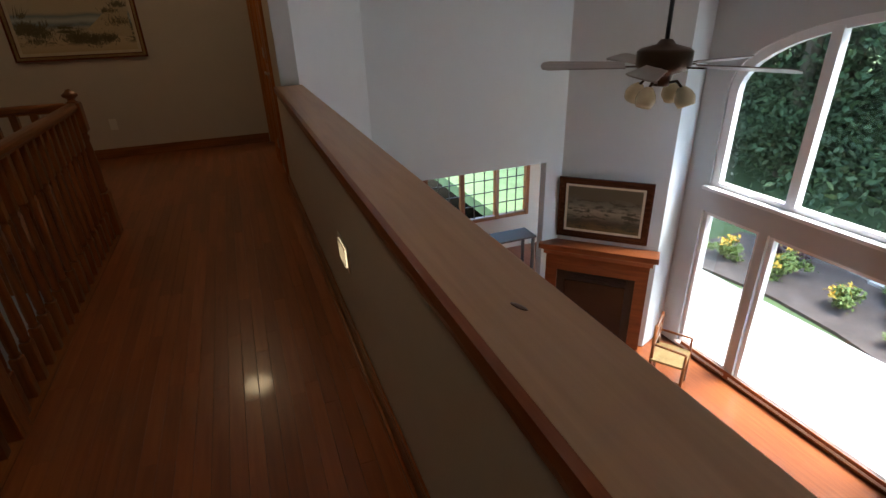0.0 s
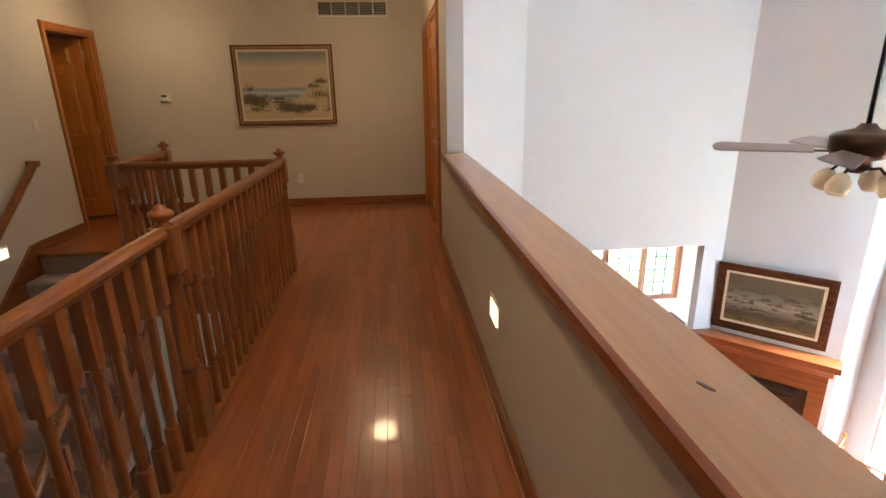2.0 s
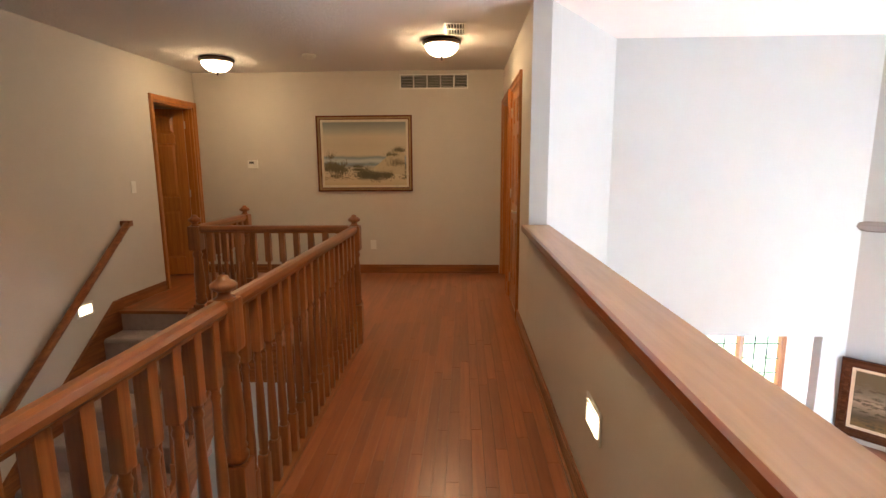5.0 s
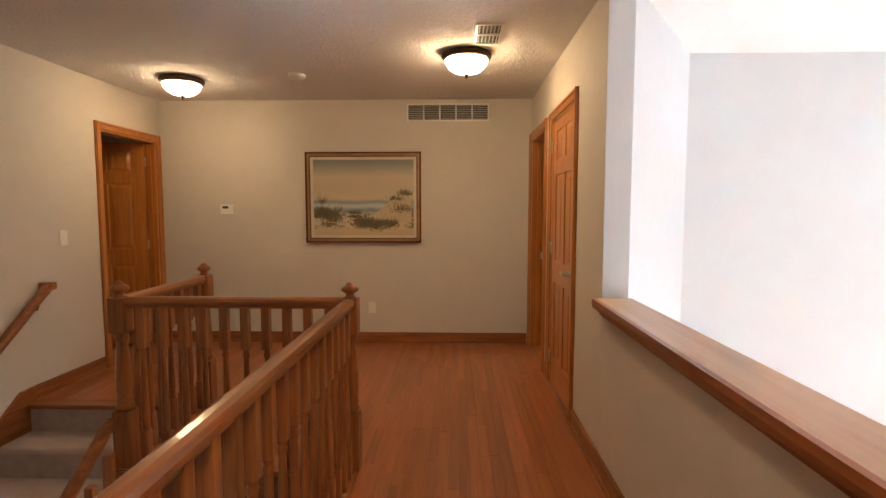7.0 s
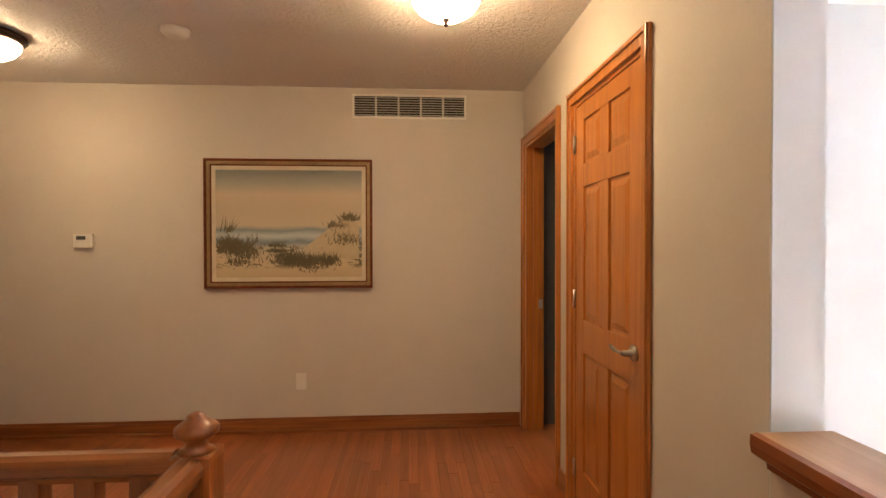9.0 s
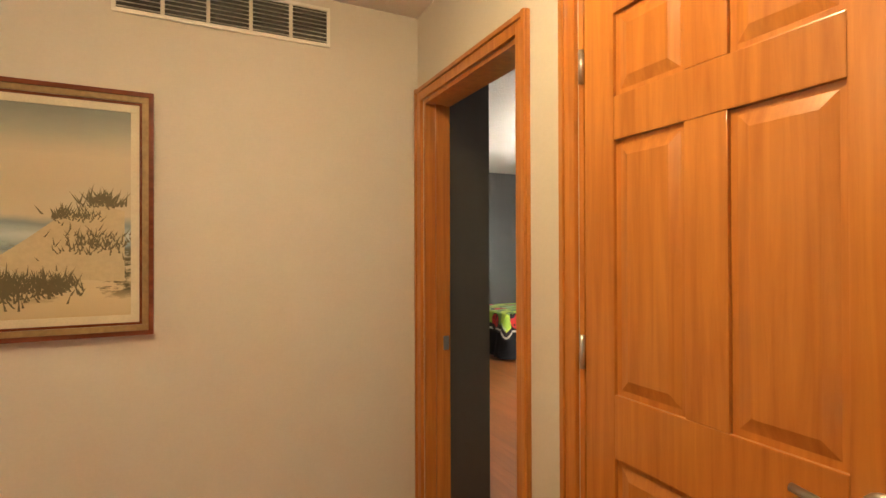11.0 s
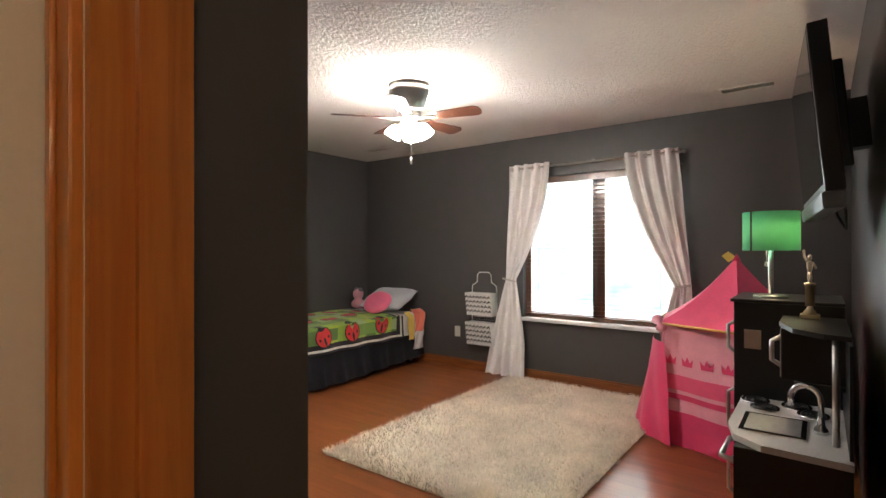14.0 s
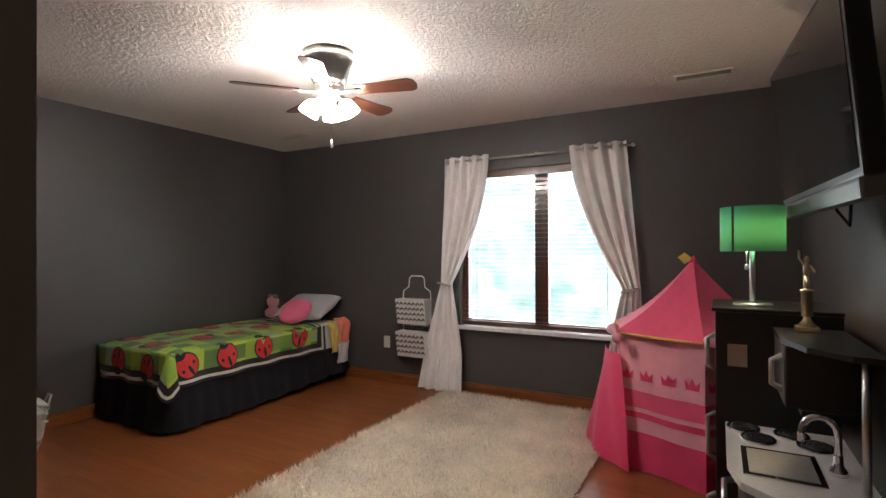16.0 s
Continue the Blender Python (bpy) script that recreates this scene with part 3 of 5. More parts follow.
d = tagged(new("door_1"), "closed orange-stained six-panel closet door", "door", kind="structure")
d.matrix_basis = pose(EAST + 0.004, 4.828, 0.008, 0, 0, -90)
six_panel(d, 0.718, 2.0, 0.035, door_oak)
lever(d, pose(0.660, 0.0, 0.92, 90, 0, 0) @ pose(0, 0, 0, 0, 0, 180))
for z in (0.2, 1.05, 1.82):
    part("hinge", tube([(-0.004, -0.008, z - 0.045), (-0.004, -0.008, z + 0.045)], 0.007), nickel, d, "satin hinge")
d = tagged(new("door_2"), "six-panel oak door standing open into the side room", "door", kind="structure")
d.matrix_basis = pose(WEST - 0.10, 5.892, 0.008, 0, 0, -163)
six_panel(d, 0.75, 2.0, 0.035, door_oak)
for z in (0.2, 1.0, 1.82):
    part("hinge", cube(-0.012, 0.02, -0.004, 0.0, z - 0.045, z + 0.045), nickel, d, "satin hinge")
# ---- balustrades ----
BALUSTER = [(0.016, 0.19), (0.021, 0.20), (0.016, 0.21), (0.019, 0.225), (0.020, 0.30), (0.013, 0.58), (0.018, 0.60), (0.013, 0.615), (0.017, 0.63)]


def baluster_mesh():
    bm = cube(-0.021, 0.021, -0.021, 0.021, 0.0, 0.19, 0.006)
    lathe(BALUSTER, 10, bm)
    box(bm, -0.021, 0.021, -0.021, 0.021, 0.63, 0.86, 0.006)
    return mesh_of("baluster", bm, oak)


def newel_parts(parent, drop=0.0):
    part("base_block", cube(-0.044, 0.044, -0.044, 0.044, -drop, 0.30, 0.005), oak, parent)
    part("turned_shaft", lathe([(0.030, 0.30), (0.042, 0.315), (0.044, 0.33), (0.034, 0.345), (0.040, 0.36), (0.034, 0.375), (0.038, 0.40), (0.039, 0.48), (0.028, 0.66), (0.034, 0.67), (0.036, 0.685), (0.028, 0.70), (0.034, 0.715)], 18), oak, parent)
    part("top_block", cube(-0.044, 0.044, -0.044, 0.044, 0.715, 0.90, 0.014), oak, parent)
    part("finial", lathe([(0.038, 0.90), (0.024, 0.908), (0.020, 0.922), (0.030, 0.928), (0.044, 0.938), (0.045, 0.950), (0.030, 0.962), (0.020, 0.968), (0.018, 0.976), (0.006, 0.982)], 20), oak, parent)


def handrail_section(a, b, mat, parent, name="handrail"):
    """A moulded rail between two points."""
    a, b = Vector(a), Vector(b)
    d = (b - a).normalized()
    s = d.cross(Vector((0, 0, 1))).normalized()
    u = s.cross(d)
    prof = [(-0.018, 0.0), (-0.022, 0.012), (-0.030, 0.020), (-0.031, 0.036), (-0.024, 0.050), (-0.010, 0.057), (0.010, 0.057), (0.024, 0.050), (0.031, 0.036), (0.030, 0.020), (0.022, 0.012), (0.018, 0.0)]
    bm = bmesh.new()
    ends = [[bm.verts.new(p + s * x + u * z) for x, z in prof] for p in (a, b)]
    n = len(prof)
    for k in range(n):
        bm.faces.new((ends[0][k], ends[1][k], ends[1][(k + 1) % n], ends[0][(k + 1) % n]))
    bm.faces.new(ends[0])
    bm.faces.new(list(reversed(ends[1])))
    return part(name, bm, mat, parent)


BAL = baluster_mesh()


def put_baluster(parent, x, y, z, scale=1.0):
    o = new("baluster", BAL)
    o.parent = parent
    o.matrix_basis = Matrix.Translation((x, y, z)) @ Matrix.Diagonal((1, 1, scale, 1))
    return o


rails = thing("balustrade", "varnished oak balustrade with turned balusters round the stairwell", "railing")
CORNERS = {"a": (RAIL_X, 1.395), "c": (RAIL_X, RAIL_Y), "e": (STEP_X + 0.02, RAIL_Y), "d": (STEP_X + 0.01, 4.345), "s": (RAIL_X, -2.6)}
for key, (x, y) in CORNERS.items():
    n = thing("newel_post", "turned oak newel post with a mushroom finial", "newel post", pose(x, y, 0), "newel posts")
    newel_parts(n, 0.22 if key == "e" else 0.0)
for p, q in (("s", "a"), ("a", "c"), ("c", "e"), ("e", "d")):
    (x0, y0), (x1, y1) = CORNERS[p], CORNERS[q]
    L = math.hypot(x1 - x0, y1 - y0)
    ux, uy = (x1 - x0) / L, (y1 - y0) / L
    handrail_section((x0 + ux * 0.044, y0 + uy * 0.044, 0.845), (x1 - ux * 0.044, y1 - uy * 0.044, 0.845), oak_y if abs(uy) > 0.5 else oak_x, rails)
    n = round(L / 0.112)
    for k in range(1, n):
        put_baluster(rails, x0 + (x1 - x0) * k / n, y0 + (y1 - y0) * k / n, 0.0)
setting("rail_shoe", cube(RAIL_X - 0.06, RAIL_X + 0.045, -3.1, RAIL_Y - 0.05, -0.003, 0.004, 0.001), oak_y, "oak border board under the balustrade", "trim")

# ---- stairs ----
RISE_N, RUN = 14, 0.262
RISER = -LOW / RISE_N
stairs = thing("staircase", "carpeted stairs with oak skirt boards leading down", "stairs")
for k in range(1, RISE_N):
    z, y = -RISER * k, STEP_Y - RUN * k
    bm = cube(WEST + 0.03, STEP_X - 0.03, y - 0.012, y + RUN + 0.02, z - RISER, z, 0.0)
    bm2 = bm
    es = [e for e in bm2.edges if all(abs(v.co.y - (y - 0.012)) < 1e-4 and abs(v.co.z - z) < 1e-4 for v in e.verts)]
    bmesh.ops.bevel(bm2, geom=es, offset=0.035, segments=4, affect="EDGES", profile=0.5)
    for f in bm2.faces:
        f.smooth = len(f.verts) == 4 and f.calc_area() < 0.05
    part("step", bm2, carpet, stairs)
part("top_riser", cube(WEST + 0.03, STEP_X - 0.03, STEP_Y - 0.012, STEP_Y + 0.02, -RISER, -0.03), carpet, stairs)
part("landing_nosing", cube(WEST + 0.03, STEP_X - 0.03, STEP_Y - 0.035, STEP_Y + 0.06, -0.03, 0.001, 0.01), oak_x, stairs, "glossy oak landing nosing")
yb, zb = STEP_Y - RUN * RISE_N, -RISER * RISE_N
for x0, x1 in ((WEST + 0.001, WEST + 0.028), (STEP_X - 0.028, STEP_X)):
    part("skirt_board", solid([(STEP_Y + 0.05, 0.10), (STEP_Y - 0.06, 0.10), (yb, zb + 0.16), (yb, zb - 0.02), (STEP_Y - 0.1, -0.36), (STEP_Y + 0.05, -0.3)], x0, x1, "x"), oak_y, stairs)
slope = RISER / RUN
handrail_section((STEP_X - 0.014, RAIL_Y - 0.044, 0.24), (STEP_X - 0.014, yb, 0.24 - (RAIL_Y - 0.044 - yb) * slope), oak_y, stairs)
for k in range(4, 2 * RISE_N):
    y = STEP_Y - RUN * 0.5 * k
    if y < RAIL_Y - 0.08:
        put_baluster(stairs, STEP_X - 0.014, y, -slope * (STEP_Y - y) + 0.10, 0.80)
wr = thing("wall_handrail", "dark oak handrail fixed to the wall beside the stairs", "handrail")
handrail_section((WEST + 0.07, 4.44, 0.775), (WEST + 0.07, 1.04, 0.775 - 3.4 * 0.79), oak_y, wr)
for y in (4.34, 3.0, 1.7):
    z = 0.775 - (4.44 - y) * 0.79
    part("bracket", tube([(WEST, y, z - 0.05), (WEST + 0.05, y, z - 0.05), (WEST + 0.07, y, z)], 0.007), bronze, wr)
part("rail_return", cube(WEST, WEST + 0.10, 4.42, 4.47, 0.775, 0.83, 0.008), oak_x, wr)

# ---- hall fittings ----
def ceiling_lamp(x, y, glow_glass):
    l = thing("ceiling_lamp", "flush ceiling lamp with a lit alabaster bowl and bronze rim", "lamp", pose(x, y, TOP), "hall ceiling lamps")
    part("rim", lathe([(0.150, 0.0), (0.172, -0.012), (0.175, -0.03), (0.160, -0.045), (0.150, -0.05)], 32), bronze, l)
    part("bowl", lathe([(0.149, -0.051), (0.143, -0.075), (0.120, -0.105), (0.085, -0.128), (0.045, -0.140), (0.012, -0.143)], 32), glow_glass, l, "glowing alabaster glass")
    part("finial", lathe([(0.018, -0.143), (0.014, -0.15), (0.007, -0.158), (0.011, -0.168), (0.004, -0.176)], 12), bronze, l)


ceiling_lamp(-2.74, 5.13, soft_bowl_glass)
ceiling_lamp(-0.39, 4.52, bowl_glass)
ceiling_lamp(-0.45, 0.9, bowl_glass)
sd = thing("smoke_detector", "round white smoke detector on the ceiling", "smoke detector", pose(-1.75, 5.05, TOP))
part("case", lathe([(0.07, 0.0), (0.068, -0.02), (0.055, -0.035), (0.02, -0.038)], 24), plastic, sd)
part("button", lathe([(0.012, -0.038), (0.010, -0.042)], 12, at=(0.02, 0, 0)), plastic, sd)


def vent(name, w, h, cells, slats, label, at, dark=grille_dark):
    """A wall or ceiling grille in its own x-z plane, facing -y."""
    v = thing(name, label, "vent", at)
    # dark sheet in place of the duct's shade between the slats
    part("shade_backing", cube(-w / 2 + 0.01, w / 2 - 0.01, -0.003, -0.001, 0.01, h - 0.01), dark, v)
    fr = cube(-w / 2, w / 2, -0.012, -0.003, 0, 0.016, 0.002)
    box(fr, -w / 2, w / 2, -0.012, -0.003, h - 0.016, h, 0.002)
    for k in range(cells + 1):
        x = -w / 2 + (w - 0.014) * k / cells
        box(fr, x, x + 0.014, -0.0115, -0.003, 0.016, h - 0.016)
    part("frame", fr, plastic, v)
    for k in range(slats):
        z = 0.016 + (h - 0.032) * (k + 0.5) / slats
        s = bmesh.new()
        q = [s.verts.new(p) for p in ((-w / 2 + 0.015, -0.010, z - 0.004), (w / 2 - 0.015, -0.010, z - 0.004), (w / 2 - 0.015, -0.004, z + 0.003), (-w / 2 + 0.015, -0.004, z + 0.003))]
        s.faces.new(q)
        bmesh.ops.solidify(s, geom=list(s.faces), thickness=0.0012)
        part("slat", s, plastic, v)
    return v


vent("wall_vent", 0.81, 0.172, 5, 8, "beige louvred return air grille high on the wall", pose(-0.545, NORTH, 2.225))
vent("ceiling_vent", 0.36, 0.17, 2, 6, "white louvred supply register in the ceiling", pose(-0.267, 4.135, TOP, 90, 0, 90) @ pose(0, 0, -0.08))
vent("ceiling_vent", 0.34, 0.12, 1, 8, "beige slotted register in the bedroom ceiling", pose(4.13, 5.60, TOP, 90, 0, 90) @ pose(0, 0, -0.06))
vent("ceiling_vent", 0.30, 0.12, 1, 8, "beige slotted register in the bedroom ceiling", pose(4.14, 9.17, TOP, 90, 0, 90) @ pose(0, 0, -0.06))


def framed(name, label, w, h, at, canvas, frame_w, mats, liner=None):
    p = thing(name, label, "painting", at)
    steps = [(0, frame_w * 0.35, 0.030, mats[0]), (frame_w * 0.35, frame_w * 0.8, 0.022, mats[1]), (frame_w * 0.8, frame_w, 0.016, mats[0])]
    if liner:
        steps.append((frame_w, frame_w + 0.028, 0.012, liner))
    for i0, i1, dep, m in steps:
        bm = cube(-w / 2 + i0, w / 2 - i0, -dep, 0, i0, i1, 0.002)
        box(bm, -w / 2 + i0, w / 2 - i0, -dep, 0, h - i1, h - i0, 0.002)
        box(bm, -w / 2 + i0, -w / 2 + i1, -dep, 0, i1, h - i1, 0.002)
        box(bm, w / 2 - i1, w / 2 - i0, -dep, 0, i1, h - i1, 0.002)
        part("liner" if m is liner else "frame_moulding", bm, m, p)
    i = steps[-1][1]
    part("canvas", sheet(lambda u, v: (-w / 2 + i + u * (w - 2 * i), -0.008, i + v * (h - 2 * i)), 2, 2), canvas, p)
    return p


seascape = layered("seascape_canvas", [(0.0, (0.50, 0.38, 0.22)), (0.16, (0.60, 0.48, 0.30)), (0.30, (0.55, 0.47, 0.33)), (0.36, (0.20, 0.27, 0.30)), (0.42, (0.50, 0.54, 0.52)), (0.47, (0.22, 0.27, 0.28)), (0.51, (0.55, 0.46, 0.32)), (0.66, (0.52, 0.43, 0.30)), (0.80, (0.55, 0.45, 0.32)), (0.92, (0.33, 0.32, 0.26)), (1.0, (0.22, 0.23, 0.20))], 0.06, 5.0, ((0.10, 0.085, 0.04), 0.16, 0.34, 7.0))
landscape = layered("landscape_canvas", [(0.0, (0.03, 0.022, 0.010)), (0.25, (0.15, 0.10, 0.03)), (0.42, (0.06, 0.05, 0.025)), (0.66, (0.30, 0.26, 0.19)), (0.8, (0.15, 0.14, 0.10)), (1.0, (0.10, 0.085, 0.045))], 0.45, 4.0, ((0.05, 0.045, 0.02), 0.1, 0.95, 4.0))
linen = surface("linen_liner", (0.62, 0.54, 0.40), 0.8, scale=200, depth=0.3)
umber_wood = wood("umber_frame_wood", (0.045, 0.016, 0.008), (0.12, 0.045, 0.022), along="x", rough=0.25)
mahogany = wood("mahogany_frame", (0.10, 0.025, 0.013), (0.20, 0.055, 0.026), along="x", rough=0.22)
old_gold = surface("aged_gold_wood", (0.30, 0.19, 0.08), 0.4, 0.3, scale=60, depth=0.15, spread=0.3)
pic = framed("seascape_painting", "seascape with dunes in a dark wood and gold frame", 1.162, 0.906, pose(-1.392, NORTH - 0.002, 1.022), seascape, 0.048, (mahogany, old_gold), linen)
# dune grass painted on the canvas as low strokes of relief
rng = random.Random(4)
def strokes(cx, cz, spread, count, tall):
    bm = bmesh.new()
    for _ in range(count):
        x, z, a, h = cx + rng.gauss(0, spread), cz + rng.gauss(0, spread * 0.35), rng.uniform(-0.7, 0.7), rng.uniform(0.4, 1.0) * tall
        t = 0.004
        q = [bm.verts.new(p) for p in ((x - t, -0.0095, z), (x + t, -0.0095, z), (x + math.sin(a) * h, -0.0115, z + math.cos(a) * h))]
        bm.faces.new(q)
    return bm
grass_paint = surface("olive_paint", (0.13, 0.105, 0.055), 0.6, scale=80)
dune_paint = surface("sand_paint", (0.52, 0.42, 0.26), 0.6, scale=60, depth=0.3)
part("brushwork", solid([(0.10, 0.28), (0.20, 0.36), (0.27, 0.42), (0.34, 0.46), (0.41, 0.50), (0.45, 0.47), (0.485, 0.46), (0.485, 0.20), (0.2, 0.22)], -0.0100, -0.0085, "y"), dune_paint, pic)
for a in ((-0.41, 0.28, 0.06, 260, 0.09), (-0.30, 0.24, 0.05, 150, 0.06), (-0.36, 0.18, 0.05, 90, 0.04), (0.00, 0.20, 0.07, 240, 0.07), (0.13, 0.17, 0.07, 260, 0.06), (0.26, 0.18, 0.05, 160, 0.06), (0.33, 0.43, 0.035, 90, 0.05), (0.42, 0.48, 0.03, 120, 0.06), (0.40, 0.33, 0.06, 170, 0.05), (-0.42, 0.40, 0.02, 16, 0.13), (-0.26, 0.30, 0.03, 14, 0.10)):
    tagged(part("brushwork", strokes(*a), grass_paint, pic), kind="stuff")

th = thing("thermostat", "white wall thermostat with a dark display", "thermostat", pose(-2.78, NORTH, 1.31))
part("case", cube(-0.062, 0.062, -0.026, 0, 0, 0.095, 0.006), plastic, th)
part("display", cube(-0.04, 0.02, -0.0275, -0.0262, 0.055, 0.08), grille_dark, th)


def wall_plate(name, label, at, toggles, cat="switch"):
    p = thing(name, label, cat, at)
    part("plate", cube(-0.036, 0.036, -0.006, 0, -0.058, 0.058, 0.003), plastic, p)
    for z in toggles:
        part("socket" if cat == "outlet" else "toggle", cube(-0.014, 0.014, -0.0095, -0.0061, z - 0.016, z + 0.016, 0.002), plastic, p)
    return p


wall_plate("wall_outlet", "white double outlet above the baseboard", pose(-1.318, NORTH, 0.359), (-0.025, 0.025), "outlet")
wall_plate("light_switch", "white light switch beside the stairs", pose(WEST, 4.676, 1.137, 0, 0, 90), (0.0,))
wall_plate("wall_outlet", "white outlet with a small lilac plug-in on the dark wall", pose(BX1, 8.44, 0.40, 0, 0, -90), (-0.025, 0.025), "outlet")


def step_light(name, label, at):
    p = thing(name, label, "night light", at)
    part("plate", cube(-0.10, 0.10, -0.006, 0, -0.06, 0.06, 0.003), plastic, p)
    part("lens", cube(-0.075, 0.075, -0.0075, -0.0062, -0.04, 0.04), night_glass, p, "lit louvred lens")
    for k in range(6):
        part("louvre", cube(-0.075, 0.075, -0.014, -0.008, -0.04 + 0.016 * k - 0.001, -0.04 + 0.016 * k + 0.001), plastic, p)


step_light("step_light", "lit louvred step light low in the half wall", pose(EAST, 1.50, 0.43, 0, 0, -90))
step_light("step_light", "lit step light in the wall beside the stairs", pose(WEST, 3.86, 0.12, 0, 0, 90))
setting("cap_knot", lathe([(0.011, 0.0), (0.006, 0.0006)], 10), dark_wood, "dark knot in the oak ledge", "knot").matrix_basis = pose(0.339, 0.143, 0.9041, 0, 0, 20) @ Matrix.Diagonal((0.6, 1.7, 1, 1))

# ---- great room things ----
gf = thing("ceiling_fan", "dark five-blade ceiling fan with cream tulip lamps on a long rod", "ceiling fan", pose(2.17, 1.80, 1.05))
part("rod", tube([(0, 0, 0.06), (0, 0, TOP - 1.05)], 0.012), black, gf)
part("canopy", lathe([(0.02, TOP - 1.15), (0.06, TOP - 1.09), (0.07, TOP - 1.05)], 20), bronze, gf)
part("motor", lathe([(0.03, 0.13), (0.05, 0.105), (0.125, 0.085), (0.145, 0.07), (0.145, 0.0), (0.125, -0.03), (0.06, -0.05), (0.05, -0.09), (0.045, -0.11)][::-1], 28), bronze, gf)
def fan_blade_shape(r0, r1, w0, w1, tilt=10, th=0.006):
    pts = [(r0, -w0 / 2), (r0 + 0.05, -w0 / 2), (r1 - 0.04, -w1 / 2), (r1 - 0.01, -w1 / 2 + 0.02), (r1, 0), (r1 - 0.01, w1 / 2 - 0.02), (r1 - 0.04, w1 / 2), (r0 + 0.05, w0 / 2), (r0, w0 / 2)]
    bm = solid(pts, -th / 2, th / 2, "z")
    bmesh.ops.rotate(bm, cent=(0, 0, 0), matrix=Matrix.Rotation(radians(tilt), 3, "X"), verts=bm.verts)
    return bm
def fan_blades(parent, angles, r0, r1, w0, w1, z, mat, iron, tilt=10):
    for a in angles:
        b = part("blade", fan_blade_shape(r0, r1, w0, w1, tilt), mat, parent, "", pose(0, 0, z, 0, 0, a))
        part("blade_iron", cube(r0 - 0.11, r0 + 0.03, -0.018, 0.018, -0.012, -0.004, 0.003), iron, b)
grey_blade = wood("grey_blade", (0.16, 0.13, 0.12), (0.24, 0.20, 0.19), along="x", coat=0.1)
fan_blades(gf, (146, 74, 2, -70, -142), 0.2, 0.66, 0.11, 0.14, 0.0, grey_blade, bronze, -13)
for k in range(4):
    a = radians(90 * k + 20)
    s = part("lamp_arm", tube([(0.04 * math.cos(a), 0.04 * math.sin(a), -0.09), (0.09 * math.cos(a), 0.09 * math.sin(a), -0.08), (0.12 * math.cos(a), 0.12 * math.sin(a), -0.11)], 0.008), bronze, gf)
    part("tulip_shade", lathe([(0.022, 0.0), (0.045, -0.03), (0.055, -0.065), (0.045, -0.10), (0.040, -0.105)], 16), cream_glass, s, "cream glass tulip", pose(0.12 * math.cos(a), 0.12 * math.sin(a), -0.11) @ pose(0, 0, 0, 25 * math.sin(a), -25 * math.cos(a), 0))

DIAG = pose(3.96, 4.11, 0, 0, 0, -45)
mantel_oak = wood("mantel_oak", (0.13, 0.034, 0.011), (0.24, 0.072, 0.022), along="x")
fp = thing("fireplace", "oak mantel round a black corner fireplace", "fireplace", DIAG @ pose(-0.124, 0, LOW) @ Matrix.Diagonal((1.05, 1.0, 1.172, 1.0)))
part("mantel_shelf", cube(-0.68, 0.68, -0.24, -0.002, 1.13, 1.19, 0.008), mantel_oak, fp)
part("mantel_moulding", solid([(-0.20, 1.13), (-0.002, 1.13), (-0.002, 1.04), (-0.13, 1.04), (-0.16, 1.09)], -0.63, 0.63, "x"), mantel_oak, fp)
part("frieze", cube(-0.60, 0.60, -0.12, -0.002, 0.86, 1.04, 0.004), mantel_oak, fp)
for x in (-0.60, 0.46):
    part("pilaster", cube(x, x + 0.14, -0.12, -0.002, 0.0, 0.86, 0.004), mantel_oak, fp)
part("surround", cube(-0.46, 0.46, -0.09, -0.002, 0.0, 0.86), black, fp)
part("firebox_door", cube(-0.36, 0.36, -0.10, -0.091, 0.12, 0.74, 0.004), gloss_black, fp)
for k in range(3):
    part("louvre", cube(-0.36, 0.36, -0.105, -0.091, 0.77 + 0.025 * k, 0.782 + 0.025 * k, 0.002), black, fp)
part("inset_panel", cube(-0.09, 0.09, -0.127, -0.1205, 0.92, 0.98, 0.003), mantel_oak, fp)
framed("landscape_painting", "dark mountain landscape in a heavy brown and gold frame", 1.09, 0.79, DIAG @ pose(-0.115, -0.003, -1.285) @ pose(0, 0, 0, 3, 0, 0), landscape, 0.085, (umber_wood, umber_wood), linen)

ch = thing("rush_chair", "small oak ladder-back chair with a woven rush seat", "chair", pose(4.08, 3.02, LOW, 0, 0, 35))
rush = surface("rush_weave", (0.42, 0.30, 0.13), 0.9, scale=120, depth=0.8, spread=0.3)
for x, y, h in ((-0.19, -0.18, 0.44), (0.19, -0.18, 0.44), (-0.17, 0.17, 0.86), (0.17, 0.17, 0.86)):
    part("leg", tube([(x, y, 0), (x, y, h)], 0.018), oak, ch)
part("seat", cube(-0.20, 0.20, -0.19, 0.18, 0.40, 0.43, 0.012), rush, ch, "woven rush seat")
for z in (0.55, 0.67, 0.79):
    part("back_slat", cube(-0.17, 0.17, 0.162, 0.178, z, z + 0.06, 0.005), oak_x, ch)
for x in (-0.19, 0.19):
    part("arm", tube([(x, -0.18, 0.60), (x * 0.92, 0.17, 0.62)], 0.014), oak, ch)
    part("stretcher", tube([(x, -0.18, 0.2), (x * 0.9, 0.17, 0.2)], 0.010), oak, ch)
    part("arm_post", tube([(x, -0.18, 0.44), (x, -0.18, 0.60)], 0.014), oak, ch)
buf = thing("side_table", "dark slim table in the dining end", "table", pose(3.6, 6.2, LOW))
part("tabletop", cube(-0.5, 0.5, -0.2, 0.2, 0.72, 0.75, 0.006), black, buf)
